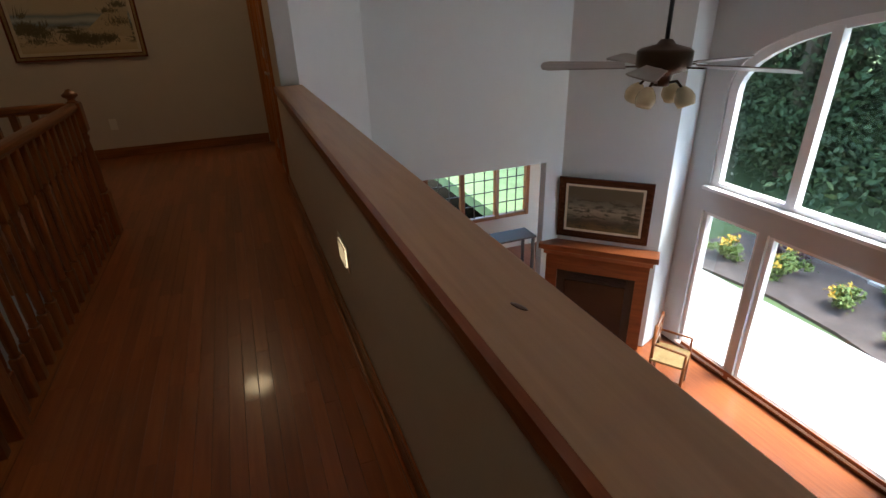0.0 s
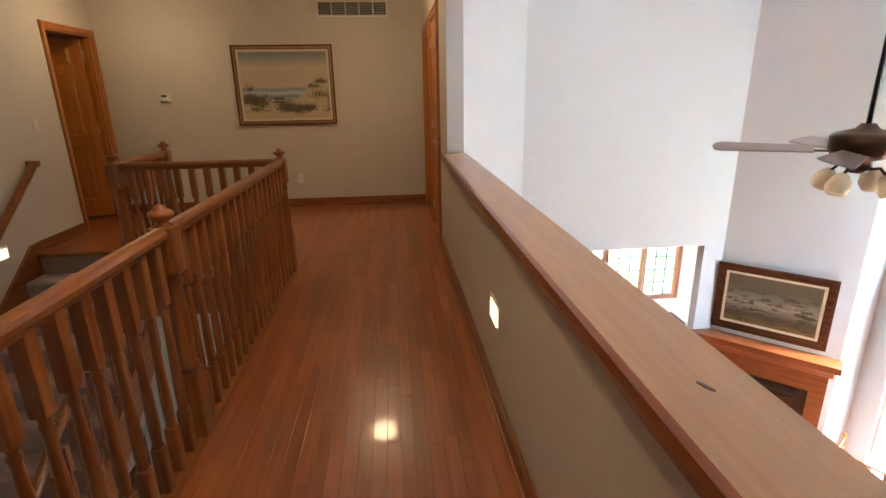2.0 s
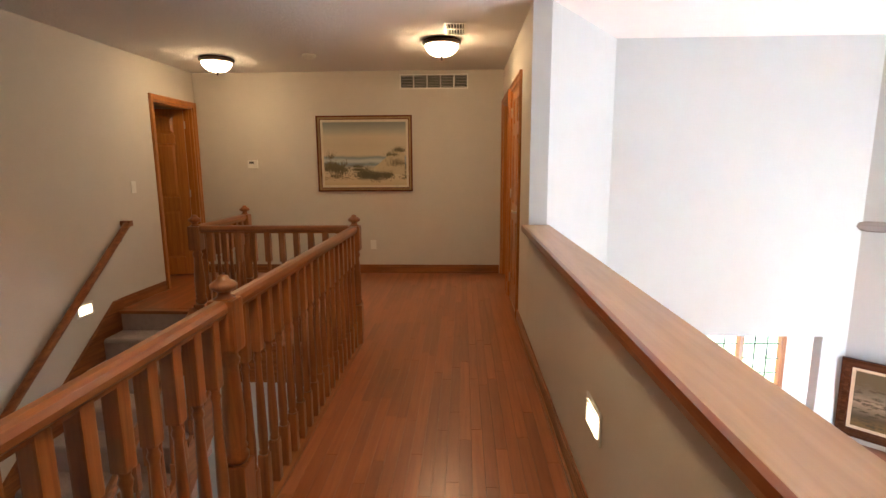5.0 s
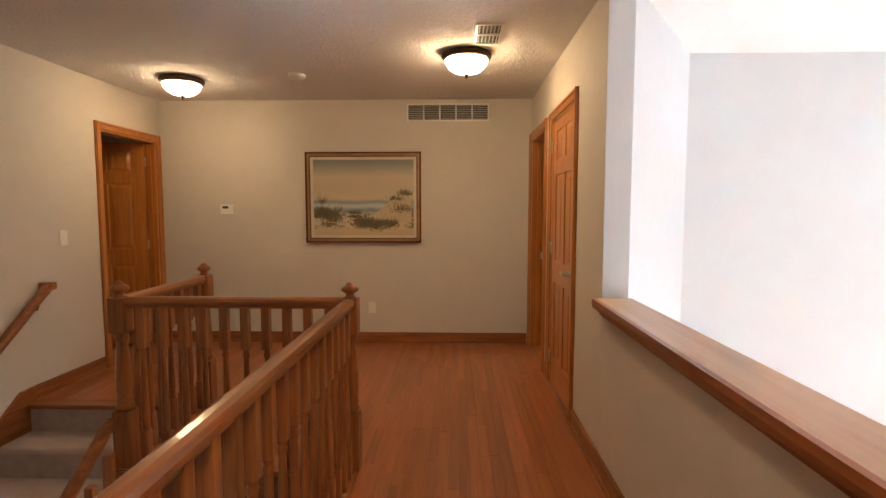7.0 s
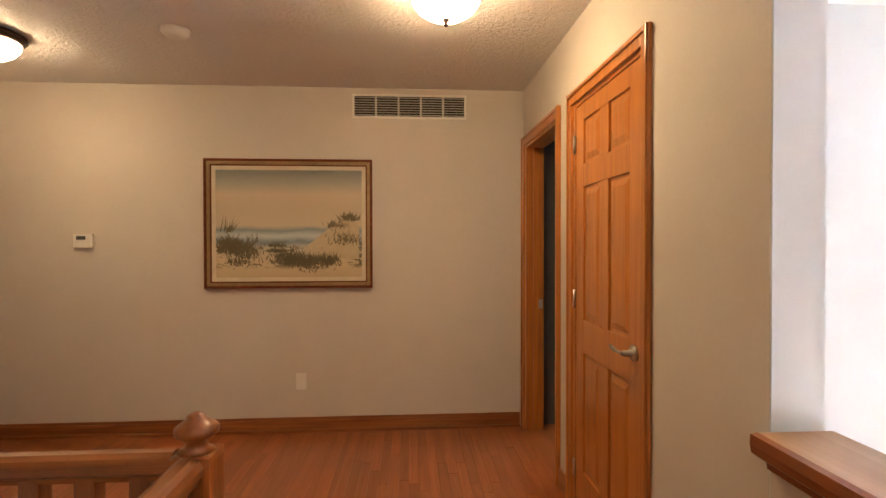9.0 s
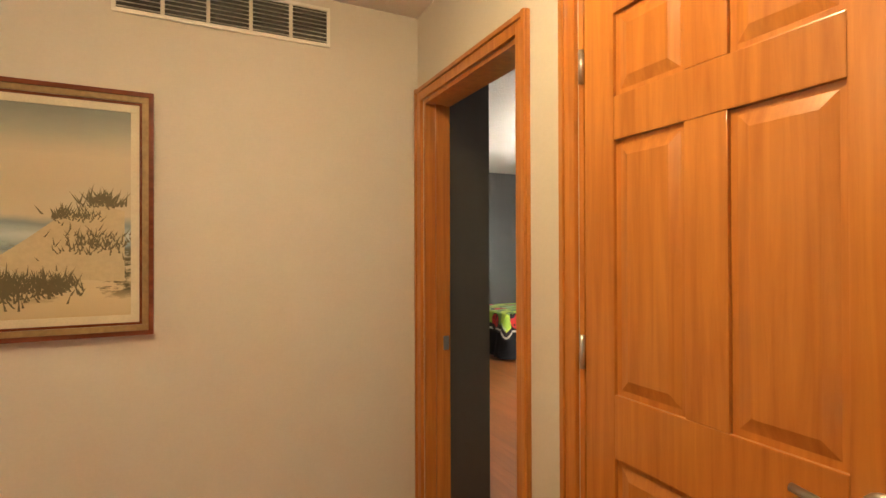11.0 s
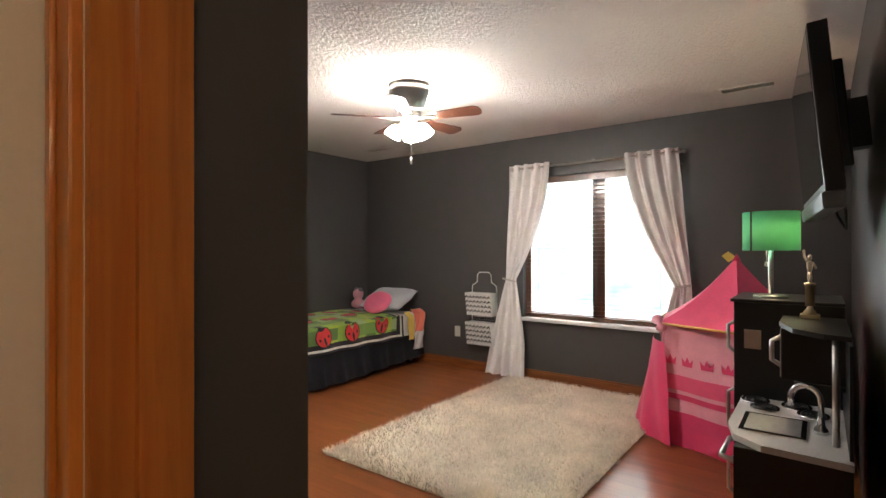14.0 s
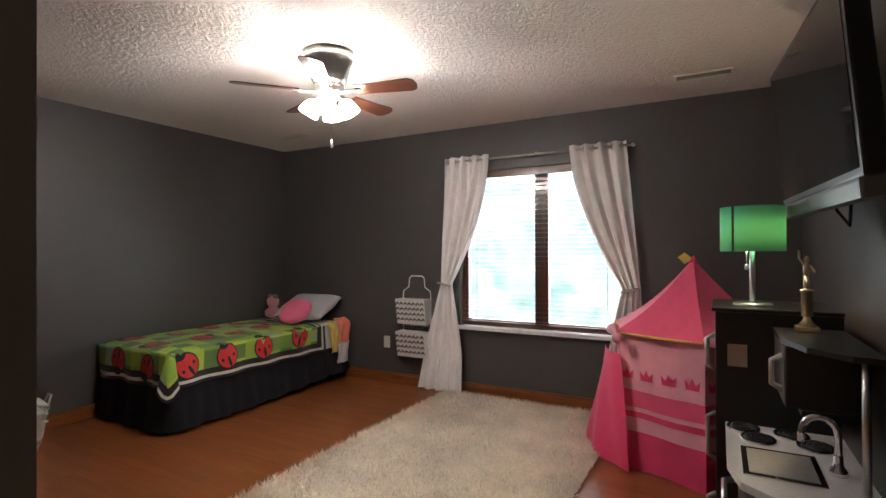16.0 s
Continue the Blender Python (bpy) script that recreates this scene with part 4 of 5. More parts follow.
for x in (-0.46, 0.46):
    for y in (-0.16, 0.16):
        part("leg", cube(x - 0.02, x + 0.02, y - 0.02, y + 0.02, 0, 0.72), black, buf)

# ---- garden ----
leaf_a = surface("shrub_leaf", (0.07, 0.13, 0.03), 0.7, scale=30, spread=0.4)
leaf_b = surface("pale_shrub_leaf", (0.17, 0.24, 0.06), 0.7, scale=30, spread=0.3)
leaf_c = surface("purple_shrub_leaf", (0.09, 0.035, 0.05), 0.7, scale=30, spread=0.3)
bloom = surface("yellow_bloom", (0.70, 0.45, 0.06), 0.7, scale=30, spread=0.3)
bloom_o = surface("orange_bloom", (0.75, 0.20, 0.04), 0.7, scale=30, spread=0.3)
bark = surface("bark", (0.10, 0.08, 0.06), 0.95, scale=20, depth=1.0, spread=0.35)
forest_leaf = surface("forest_leaf", (0.030, 0.065, 0.018), 0.75, scale=3, spread=0.5)


def leaves(count, rx, rz, size, seed, centre=(0, 0, 0), hollow=0.55):
    """Many small two-sided leaves in an uneven mass of clumps."""
    r = random.Random(seed)
    clumps = [(r.gauss(0, 0.55), r.gauss(0, 0.55), r.gauss(0, 0.5)) for _ in range(max(5, count // 60))]
    verts, faces = [], []
    for k in range(count):
        c = clumps[k % len(clumps)]
        p = Vector((centre[0] + rx * (c[0] + r.gauss(0, 0.22)), centre[1] + rx * (c[1] + r.gauss(0, 0.22)), centre[2] + rz * (c[2] + r.gauss(0, 0.22))))
        q = Euler((r.uniform(-1, 1), r.uniform(-1, 1), r.uniform(0, 6.28))).to_matrix()
        s = size * r.uniform(0.6, 1.3)
        i = len(verts)
        verts += [p + q @ Vector(v) * s for v in ((-0.5, 0, 0), (0, -0.28, 0.06), (0.5, 0, 0), (0, 0.28, 0.06))]
        faces.append((i, i + 1, i + 2, i + 3))
    return verts, faces


def leaf_mesh(name, mat, *args, **kw):
    v, f = leaves(*args, **kw)
    me = bpy.data.meshes.new(name)
    me.from_pydata([tuple(p) for p in v], [], f)
    me.materials.append(mat)
    return me


rng = random.Random(9)
for k, (x, y, s, m, fl) in enumerate(((7.5, 1.55, 0.34, leaf_b, None), (7.35, 2.3, 0.24, leaf_b, None), (8.2, 2.55, 0.28, leaf_b, bloom), (8.6, 3.1, 0.30, leaf_b, bloom_o), (7.7, 3.35, 0.28, leaf_b, bloom), (7.9, 4.4, 0.32, leaf_b, bloom), (8.6, 4.8, 0.42, leaf_c, None), (7.6, 5.3, 0.3, leaf_b, bloom), (8.4, 2.0, 0.26, leaf_b, bloom), (7.6, 0.4, 0.32, leaf_a, None), (8.2, 0.9, 0.3, leaf_b, bloom_o))):
    b = thing("flowering_shrub" if fl else "garden_shrub", "rounded %s shrub in the mulch bed" % ("flowering yellow-green" if fl else "purple-leaved" if m is leaf_c else "bright green"), "shrub", pose(x, y, LOW - 0.08), "garden shrubs")
    f = new("foliage", leaf_mesh("foliage", m, 900, s * 0.72, s * 0.5, 0.07, k, (0, 0, s * 0.7)))
    f.parent = b
    part("stem", tube([(0, 0, 0), (0.02, 0, s * 0.7)], 0.012), bark, b)
    if fl:
        g = new("blooms", leaf_mesh("blooms", fl, 70, s * 0.7, s * 0.25, 0.07, k + 50, (0, 0, s * 1.1)))
        g.parent = b
TREES = [leaf_mesh("crown", forest_leaf, 11000, 2.6, 3.0, 0.20, 20 + k, (0, 0, 6.2)) for k in range(3)]
LOWS = [leaf_mesh("undergrowth", forest_leaf, 6000, 2.3, 1.3, 0.16, 40 + k, (0, 0, 1.4)) for k in range(2)]
TRUNK = mesh_of("trunk", tube([(0, 0, 0), (0.05, 0.1, 2.5), (0.0, 0.2, 5.5), (0.2, 0.1, 9.0)], 0.17, 10), bark)
LIMB = mesh_of("limb", tube([(0, 0.1, 3.6), (0.9, 0.5, 5.0), (1.6, 0.7, 6.6)], 0.07, 8), bark)
for k in range(34):
    x, y = 13.0 + (k % 3) * 3.5 + rng.uniform(-0.8, 0.8), -12 + 1.1 * k + rng.uniform(-0.6, 0.6)
    t = thing("woodland_tree", "tall leafy tree at the edge of the dark woods", "tree", pose(x, y, LOW - 0.12, 0, 0, rng.uniform(0, 360)), "woodland trees")
    for nm, me in (("trunk", TRUNK), ("limb", LIMB), ("crown", TREES[k % 3]), ("undergrowth", LOWS[k % 2])):
        o = new(nm, me)
        o.parent = t
# flat far sheet, near-black: the shade inside the woods is in its colour
wood_back = surface("far_woods_shade", (0.012, 0.022, 0.010), 0.95, scale=1.5, spread=0.6, depth=0.5)
tagged(new("backdrop", mesh_of("backdrop", cube(62, 62.5, -70, 70, LOW - 0.1, 13), wood_back)), "flat sheet coloured as the shaded depth of distant woods", "woods", kind="structure")
stones = thing("stone_edging", "low pale stones edging the mulch bed", "edging", None, "", "stuff")
bm = bmesh.new()
for k in range(26):
    y = -3.5 + 0.36 * k
    x = 8.95 + 0.3 * math.sin((6 - y) * 1.3)
    box(bm, x, x + 0.2, y, y + rng.uniform(0.26, 0.34), LOW - 0.12, LOW - 0.02 + rng.uniform(-0.02, 0.03), 0.03)
part("stones", bm, concrete, stones)
# ---- bedroom things ----
def tint(name, colour, **kw):
    return surface(name, colour, 0.85, scale=120, depth=0.25, spread=0.12, sheen=0.2, **kw)


# ceiling fan close to the ceiling, lamps lit
bf = thing("ceiling_fan", "flush ceiling fan with brown blades and bright lit glass shades", "ceiling fan", pose(2.70, 7.47, TOP))
part("canopy", lathe([(0.085, -0.185), (0.10, -0.16), (0.125, -0.08), (0.14, -0.05), (0.14, 0.0)], 28), nickel, bf, "brushed nickel housing")
part("hub", lathe([(0.05, -0.27), (0.06, -0.24), (0.085, -0.225), (0.085, -0.186)], 24), nickel, bf)
fan_blades(bf, (-77, -5, 67, 139, 211), 0.17, 0.53, 0.095, 0.125, -0.225, blade_wood, nickel, -12)
for k in range(4):
    a = radians(90 * k + 30)
    dx, dy = math.cos(a), math.sin(a)
    s = part("lamp_arm", tube([(0.03 * dx, 0.03 * dy, -0.26), (0.07 * dx, 0.07 * dy, -0.265), (0.085 * dx, 0.085 * dy, -0.28)], 0.009), nickel, bf)
    part("glass_shade", lathe([(0.022, 0.0), (0.04, -0.02), (0.052, -0.05), (0.058, -0.085), (0.05, -0.088)], 16), fan_glass, s, "glowing frosted shade", pose(0.08 * dx, 0.08 * dy, -0.275) @ pose(0, 0, 0, 30 * dy, -30 * dx, 0))
part("pull_chain", tube([(0.02, 0, -0.28), (0.02, 0, -0.50)], 0.003, 6), nickel, bf)
part("chain_bob", lathe([(0.004, -0.54), (0.009, -0.53), (0.008, -0.50), (0.004, -0.495)], 10, at=(0.02, 0, 0)), nickel, bf)

# window with dark wooden blinds
w = tagged(new("window_7"), "brown wooden double window with lowered blinds", "window", kind="structure")
for y0, y1 in ((WY0, WY0 + 0.06), (6.80, 6.92), (WY1 - 0.06, WY1)):
    part("window_frame", cube(BX1 + 0.06, BX1 + 0.12, y0, y1, WZ0, WZ1, 0.004), dark_wood, w)
for z0, z1 in ((WZ0, WZ0 + 0.06), (WZ1 - 0.06, WZ1)):
    part("window_frame", cube(BX1 + 0.065, BX1 + 0.115, WY0 + 0.06, WY1 - 0.06, z0, z1, 0.004), dark_wood, w)
for y0, y1 in ((WY0 + 0.06, 6.80), (6.92, WY1 - 0.06)):
    p = part("pane", cube(BX1 + 0.09, BX1 + 0.095, y0, y1, WZ0 + 0.06, WZ1 - 0.06), glass, w)
    p.visible_shadow = False
part("window_sill", cube(BX1 - 0.045, BX1 + 0.06, WY0 - 0.03, WY1 + 0.03, WZ0 - 0.03, WZ0 + 0.002, 0.008), trim_white, w, "white painted sill")
bl = thing("window_blind", "dark brown slatted blind lowered and tilted open", "blind", pose(BX1 + 0.03, 0, 0))
part("headrail", cube(-0.025, 0.025, WY0 + 0.02, WY1 - 0.02, WZ1 - 0.07, WZ1 - 0.005, 0.004), dark_wood, bl)
part("bottom_rail", cube(-0.022, 0.022, WY0 + 0.02, WY1 - 0.02, WZ0 + 0.035, WZ0 + 0.05, 0.004), dark_wood, bl)
slat = cube(-0.021, 0.021, WY0 + 0.02, WY1 - 0.02, -0.0012, 0.0012)
SLAT = mesh_of("slat", slat, dark_wood)
for k in range(32):
    o = new("slat", SLAT)
    o.parent = bl
    o.matrix_basis = pose(0, 0, WZ0 + 0.07 + 0.0405 * k, 0, 4, 0)
for y in (6.3, 6.86, 7.45):
    part("ladder_cord", tube([(-0.022, y, WZ0 + 0.04), (-0.022, y, WZ1 - 0.06)], 0.0025, 5), black, bl)

# glowing sheet added outside the blind for the pale glare of the garden
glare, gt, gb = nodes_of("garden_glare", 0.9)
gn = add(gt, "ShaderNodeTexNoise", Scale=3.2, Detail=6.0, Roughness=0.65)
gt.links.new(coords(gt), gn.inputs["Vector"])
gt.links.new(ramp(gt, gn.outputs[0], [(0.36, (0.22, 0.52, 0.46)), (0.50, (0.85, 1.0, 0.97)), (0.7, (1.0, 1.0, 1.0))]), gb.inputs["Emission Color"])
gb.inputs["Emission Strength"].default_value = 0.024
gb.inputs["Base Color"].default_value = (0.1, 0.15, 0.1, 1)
tagged(new("backdrop_garden_glow", mesh_of("backdrop_garden_glow", cube(5.9, 5.92, 5.2, 9.2, -0.25, 3.4), glare)), "glowing sheet standing in for the overexposed pale garden", "backdrop", kind="structure")

# curtains on a rod
rod = thing("curtain_rod", "brushed metal curtain rod above the window", "curtain rod")
part("pole", tube([(BX1 - 0.085, 6.10, 2.115), (BX1 - 0.085, 7.70, 2.115)], 0.010, 10), nickel, rod)
for y in (6.09, 7.71):
    part("end_ball", lathe([(0.006, -0.016), (0.018, -0.008), (0.018, 0.008), (0.006, 0.016)], 12, at=(BX1 - 0.085, y, 2.115)), nickel, rod)
for y in (6.14, 6.86, 7.67):
    part("bracket", tube([(BX1, y, 2.13), (BX1 - 0.085, y, 2.13)], 0.006), nickel, rod)


def curtain(outer, inner, tie_in, tie_w, side, tail, floor_z, label):
    """A grommet curtain gathered at a tie: outer and inner edges at the top, drawn to its outer side."""
    c = thing("curtain", label, "curtain", None, "window curtains")
    zt, zk, zb = 2.155, 1.0, floor_z
    def edge(z):
        if z >= zk:
            s = (zt - z) / (zt - zk)
            e = s ** 1.7
            a0, a1 = outer + (tie_in - outer) * s, inner + (tie_in + side * tie_w - inner) * e
        else:
            s = (zk - z) / (zk - zb)
            a0, a1 = tie_in + (tail[0] - tie_in) * s ** 0.9, tie_in + side * tie_w + (tail[1] - tie_in - side * tie_w) * min(1, s * 1.6) ** 0.8
        return a0, a1
    def fn(u, v):
        z = zt + (zb - zt) * v
        a0, a1 = edge(z)
        amp = 0.028 * (0.55 + 0.45 * abs(z - zk) / 1.1)
        fold = math.sin(u * 2 * math.pi * 4.0 + 0.6 * math.sin(v * 5)) * amp + 0.006 * math.sin(u * 41 + v * 13)
        return (BX1 - 0.085 + fold, a0 + (a1 - a0) * u, z)
    part("cloth", sheet(fn, 88, 60), white_fabric, c)
    a0, a1 = edge(zk)
    part("tieback", tube([(BX1 - 0.125, a0 - side * 0.01, zk + 0.015), (BX1 - 0.13, (a0 + a1) / 2, zk), (BX1 - 0.125, a1 + side * 0.01, zk - 0.015)], 0.009), nickel, c, "metal tieback")
    for k in range(6):
        y = outer + (inner - outer) * (k + 0.5) / 6
        part("grommet", lathe([(0.022, -0.004), (0.026, 0), (0.022, 0.004), (0.015, 0.004), (0.015, -0.004)], 14), nickel, c, "", pose(BX1 - 0.085, y, 2.115, 90, 0, 0) @ pose(0, 0, 0, 0, 20, 0))
    return c


curtain(7.73, 7.29, 7.78, 0.12, -1, (8.02, 7.56), 0.015, "white grommet curtain tied back with its tail on the floor")
curtain(6.14, 6.58, 6.04, 0.13, 1, (6.0, 6.3), 0.015, "white grommet curtain tied back beside the play tent")

# wall rack with two baskets
rk = thing("wall_rack", "white wire wall rack with two patterned baskets", "rack", pose(BX1 - 0.002, 8.08, 0.30, 0, 0, -90))
wire = surface("white_wire", (0.75, 0.75, 0.74), 0.4)
for x in (-0.155, 0.155):
    part("upright", tube([(x, -0.012, 0.0), (x, -0.012, 0.56)], 0.006), wire, rk)
part("handle", tube([(-0.155, -0.012, 0.56), (-0.15, -0.012, 0.62), (-0.09, -0.012, 0.66), (-0.085, -0.012, 0.74), (-0.06, -0.012, 0.765), (0.06, -0.012, 0.765), (0.085, -0.012, 0.74), (0.09, -0.012, 0.66), (0.15, -0.012, 0.62), (0.155, -0.012, 0.56)], 0.006), wire, rk)
for k in range(9):
    part("wire", tube([(-0.155 + 0.031 * (k + 1) - 0.0, -0.012, 0.25), (-0.155 + 0.031 * (k + 1), -0.012, 0.33)], 0.002, 5), wire, rk)
for k in range(3):
    part("wire", tube([(-0.155, -0.012, 0.26 + 0.025 * k), (0.155, -0.012, 0.26 + 0.025 * k)], 0.002, 5), wire, rk)
for z in (0.0, 0.31):
    b = solid([(-0.11, z), (-0.02, z), (-0.02, z + 0.24), (-0.15, z + 0.24)], -0.16, 0.16, "x")
    k0 = part("basket", b, wire, rk, "white basket printed with dark chevrons")
    for r in range(4):
        zz = z + 0.03 + 0.05 * r
        for c in range(7):
            xx = -0.135 + 0.045 * c
            yy = -0.11 - 0.04 * (zz - z + 0.02) / 0.24 - 0.0035
            bm = bmesh.new()
            for s in (-1, 1):
                q = [bm.verts.new(p) for p in ((xx, yy, zz + 0.02), (xx + s * 0.019, yy, zz), (xx + s * 0.019, yy - 0.003, zz + 0.017), (xx, yy - 0.003, zz + 0.037))]
                bm.faces.new(q)
            part("chevron", bm, black, k0)

# bed
bed = thing("single_bed", "single bed with black skirt against the dark wall", "bed", pose(2.70, 8.94, 0))
BL, BW, BH = 1.92, 0.90, 0.59
part("base", cube(0.03, BL, 0.03, BW, 0.10, 0.30, 0.02), black_fabric, bed)
part("mattress", cube(0.02, BL, 0.02, BW, 0.30, BH - 0.012, 0.05), white_fabric, bed)
for x in (0.12, BL - 0.1):
    for y in (0.1, BW - 0.1):
        part("leg", cube(x - 0.025, x + 0.025, y - 0.025, y + 0.025, 0, 0.10), black, bed)
def skirt(u, v):
    s = u * (BW + BL)
    wob = 0.02 * math.sin(s * 23) * v + 0.012 * math.sin(s * 51) * v
    z = 0.34 - 0.31 * v + (0.10 * max(0, (s - BW) / BL - 0.35) * v)
    if s < BW:
        return (-0.005 - 0.05 * v + wob - 0.03 * v * max(0, 1 - abs(s - BW) * 4), BW - s, z)
    return (s - BW - 0.03 * v * max(0, 1 - abs(s - BW) * 4), -0.005 - 0.05 * v + wob, z)
part("bed_skirt", sheet(skirt, 120, 8), black_fabric, bed, "black hanging bed skirt")

greens = [tint("quilt_lime", (0.36, 0.52, 0.05)), tint("quilt_green", (0.17, 0.33, 0.06)), tint("quilt_mint", (0.33, 0.48, 0.22)), tint("quilt_grass", (0.26, 0.44, 0.05)), tint("quilt_moss", (0.11, 0.22, 0.05))]
black_cloth, pale_trim = tint("quilt_black", (0.012, 0.012, 0.014)), tint("quilt_piping", (0.62, 0.62, 0.55))
red_cloth = tint("ladybird_red", (0.62, 0.030, 0.030))
HANG = 0.26
def quilt_at(a, b, lift=0.0):
    """A point of the quilt: a runs from the foot hem along the bed, b from the front hem across it."""
    x, y = a - HANG, b - HANG
    z = BH
    sag = 0.0
    if x < 0 and y < 0:
        m = min(1.0, math.hypot(x, y) / HANG)
        ang = math.atan2(-y, -x)
        r = 0.035 + 0.05 * m + lift
        return Vector((-r * math.cos(ang) * 1.3, -r * math.sin(ang) * 1.3, z - max(-x, -y) - 0.07 * m * math.sin(2 * ang)))
    if x < 0:
        return Vector((-0.03 - lift - 0.02 * math.sin(y * 19) * (-x / HANG), y, z + x))
    if y < 0:
        return Vector((x, -0.03 - lift - 0.018 * math.sin(x * 17) * (-y / HANG), z + y))
    soft = 0.03 * (math.exp(-x * 20) + math.exp(-y * 20))
    return Vector((x, y, z - soft + 0.008 * math.sin(x * 9) * math.sin(y * 11) + lift + 0.004))
quilt = thing("ladybird_quilt", "green patchwork quilt with red ladybirds and black border over the bed", "quilt", pose(2.70, 8.94, 0))
QL, QW = HANG + 1.56, HANG + BW - 0.02
rng = random.Random(21)
bm = bmesh.new()
NA, NB = 72, 50
g = [[bm.verts.new(quilt_at(QL * i / NA, QW * j / NB)) for j in range(NB + 1)] for i in range(NA + 1)]
tone = {}
for i in range(NA):
    for j in range(NB):
        f = bm.faces.new((g[i][j], g[i + 1][j], g[i + 1][j + 1], g[i][j + 1]))
        f.smooth = True
        edge = min(i, j, NA - 1 - i)
        if edge < 1 or edge == 2:
            f.material_index = 5
        elif edge == 1:
            f.material_index = 6
        elif edge < 4:
            f.material_index = 5
        else:
            f.material_index = tone.setdefault((i // 5, j // 5), rng.choice((0, 0, 1, 2, 3, 3, 4)))
q = new("cover", mesh_of("cover", bm, *greens, black_cloth, pale_trim))
q.parent = quilt
def ladybird(a, b, turn, s):
    """Red wings, black head, seam and feelers, sewn flat on the quilt."""
    ca, sa = math.cos(turn), math.sin(turn)
    def disc(cx, cy, rx, ry, lift, n=20, arc=(0, 2 * math.pi)):
        m = bmesh.new()
        mid = m.verts.new(quilt_at(a + s * (cx * ca - cy * sa), b + s * (cx * sa + cy * ca), lift))
        ring = []
        for k in range(n + 1):
            t = arc[0] + (arc[1] - arc[0]) * k / n
            x, y = cx + rx * math.cos(t), cy + ry * math.sin(t)
            ring.append(m.verts.new(quilt_at(a + s * (x * ca - y * sa), b + s * (x * sa + y * ca), lift - 0.002)))
        for k in range(n):
            m.faces.new((mid, ring[k], ring[k + 1]))
        return m
    body = part("ladybird", disc(0, 0, 1.0, 0.92, 0.010), black_cloth, quilt, "red ladybird applique with black outline")
    part("shell", disc(0, 0, 0.9, 0.82, 0.013), red_cloth, body)
    part("seam", disc(-0.45, 0, 0.45, 0.13, 0.016), black_cloth, body)
    part("head", disc(0.95, 0, 0.33, 0.42, 0.016), black_cloth, body)
    for y in (-0.5, 0.5):
        part("spot", disc(-0.1, y, 0.14, 0.12, 0.0155, 10), black_cloth, body)
for a, b, t, s in ((0.14, 0.48, 2.6, 0.075), (0.16, 0.85, 2.9, 0.075), (0.36, 0.15, 2.2, 0.08), (0.38, 0.62, 2.5, 0.075), (0.42, 1.0, 2.8, 0.07), (0.70, 0.16, 1.9, 0.08), (0.72, 0.55, 0.3, 0.075), (0.76, 0.9, 2.4, 0.07), (1.06, 0.17, 1.7, 0.08), (1.02, 0.52, 0.5, 0.075), (1.08, 0.95, 2.4, 0.07), (1.48, 0.2, 1.2, 0.085), (1.36, 0.6, 0.4, 0.075), (1.42, 0.98, 2.0, 0.07), (1.60, 0.75, 1.0, 0.06)):
    ladybird(a, b, t, s * 1.28)


def cushion(name, label, cat, w, d, h, mat, at, lumps=0.0):
    def fn(u, v):
        x, y = 2 * u - 1, 2 * v - 1
        r = max(0, (1 - abs(x) ** 2.6)) ** 0.5 * max(0, (1 - abs(y) ** 2.6)) ** 0.5
        return x, y, r
    p = thing(name, label, cat, at)
    bm = bmesh.new()
    for s in (1, -1):
        sheet(lambda u, v: (lambda t: (t[0] * w / 2, t[1] * d / 2, s * t[2] * h / 2 + lumps * math.sin(t[0] * 5 + t[1] * 4) * t[2]))(fn(u, v)), 20, 16, 0, bm)
    bmesh.ops.remove_doubles(bm, verts=bm.verts, dist=1e-4)
    part("cushion_cover", bm, mat, p)
    return p


print_grey = layered("printed_pillow", [(0.0, (0.45, 0.47, 0.5)), (0.5, (0.7, 0.72, 0.74)), (1.0, (0.5, 0.52, 0.55))], 0.6, 14.0)
pink = tint("bright_pink", (0.85, 0.16, 0.28))
coral = tint("coral_cloth", (0.85, 0.24, 0.16))
spot_yellow = tint("yellow_cloth", (0.72, 0.55, 0.12))
cushion("pillow", "grey printed pillow propped on the bed", "pillow", 0.40, 0.62, 0.15, print_grey, pose(4.38, 9.24, 0.74, 0, -28, 0), 0.008)
fc = thing("flower_cushion", "round bright pink cushion against the pillow", "cushion", pose(4.14, 9.18, 0.72, 0, -40, 15))
part("cushion_cover", lathe([(0.01, -0.045), (0.08, -0.048), (0.14, -0.035), (0.165, 0.0), (0.14, 0.035), (0.08, 0.048), (0.01, 0.04)], 24), pink, fc)
toy = thing("plush_toy", "small pink and grey plush toy on the pillow", "toy", pose(4.30, 9.66, 0.60))
part("body", lathe([(0.02, 0.0), (0.08, 0.03), (0.085, 0.08), (0.04, 0.12), (0.06, 0.15), (0.065, 0.20), (0.02, 0.235)], 14), tint("plush_pink", (0.65, 0.30, 0.34)), toy)
for s in (-1, 1):
    part("ear", lathe([(0.006, 0.0), (0.03, 0.03), (0.012, 0.06)], 10), tint("plush_grey", (0.25, 0.2, 0.22)), toy, "", pose(0.0, s * 0.05, 0.20, s * 25, 0, 0))
fold = thing("folded_blankets", "coral and yellow blankets hanging at the head of the bed", "blanket")
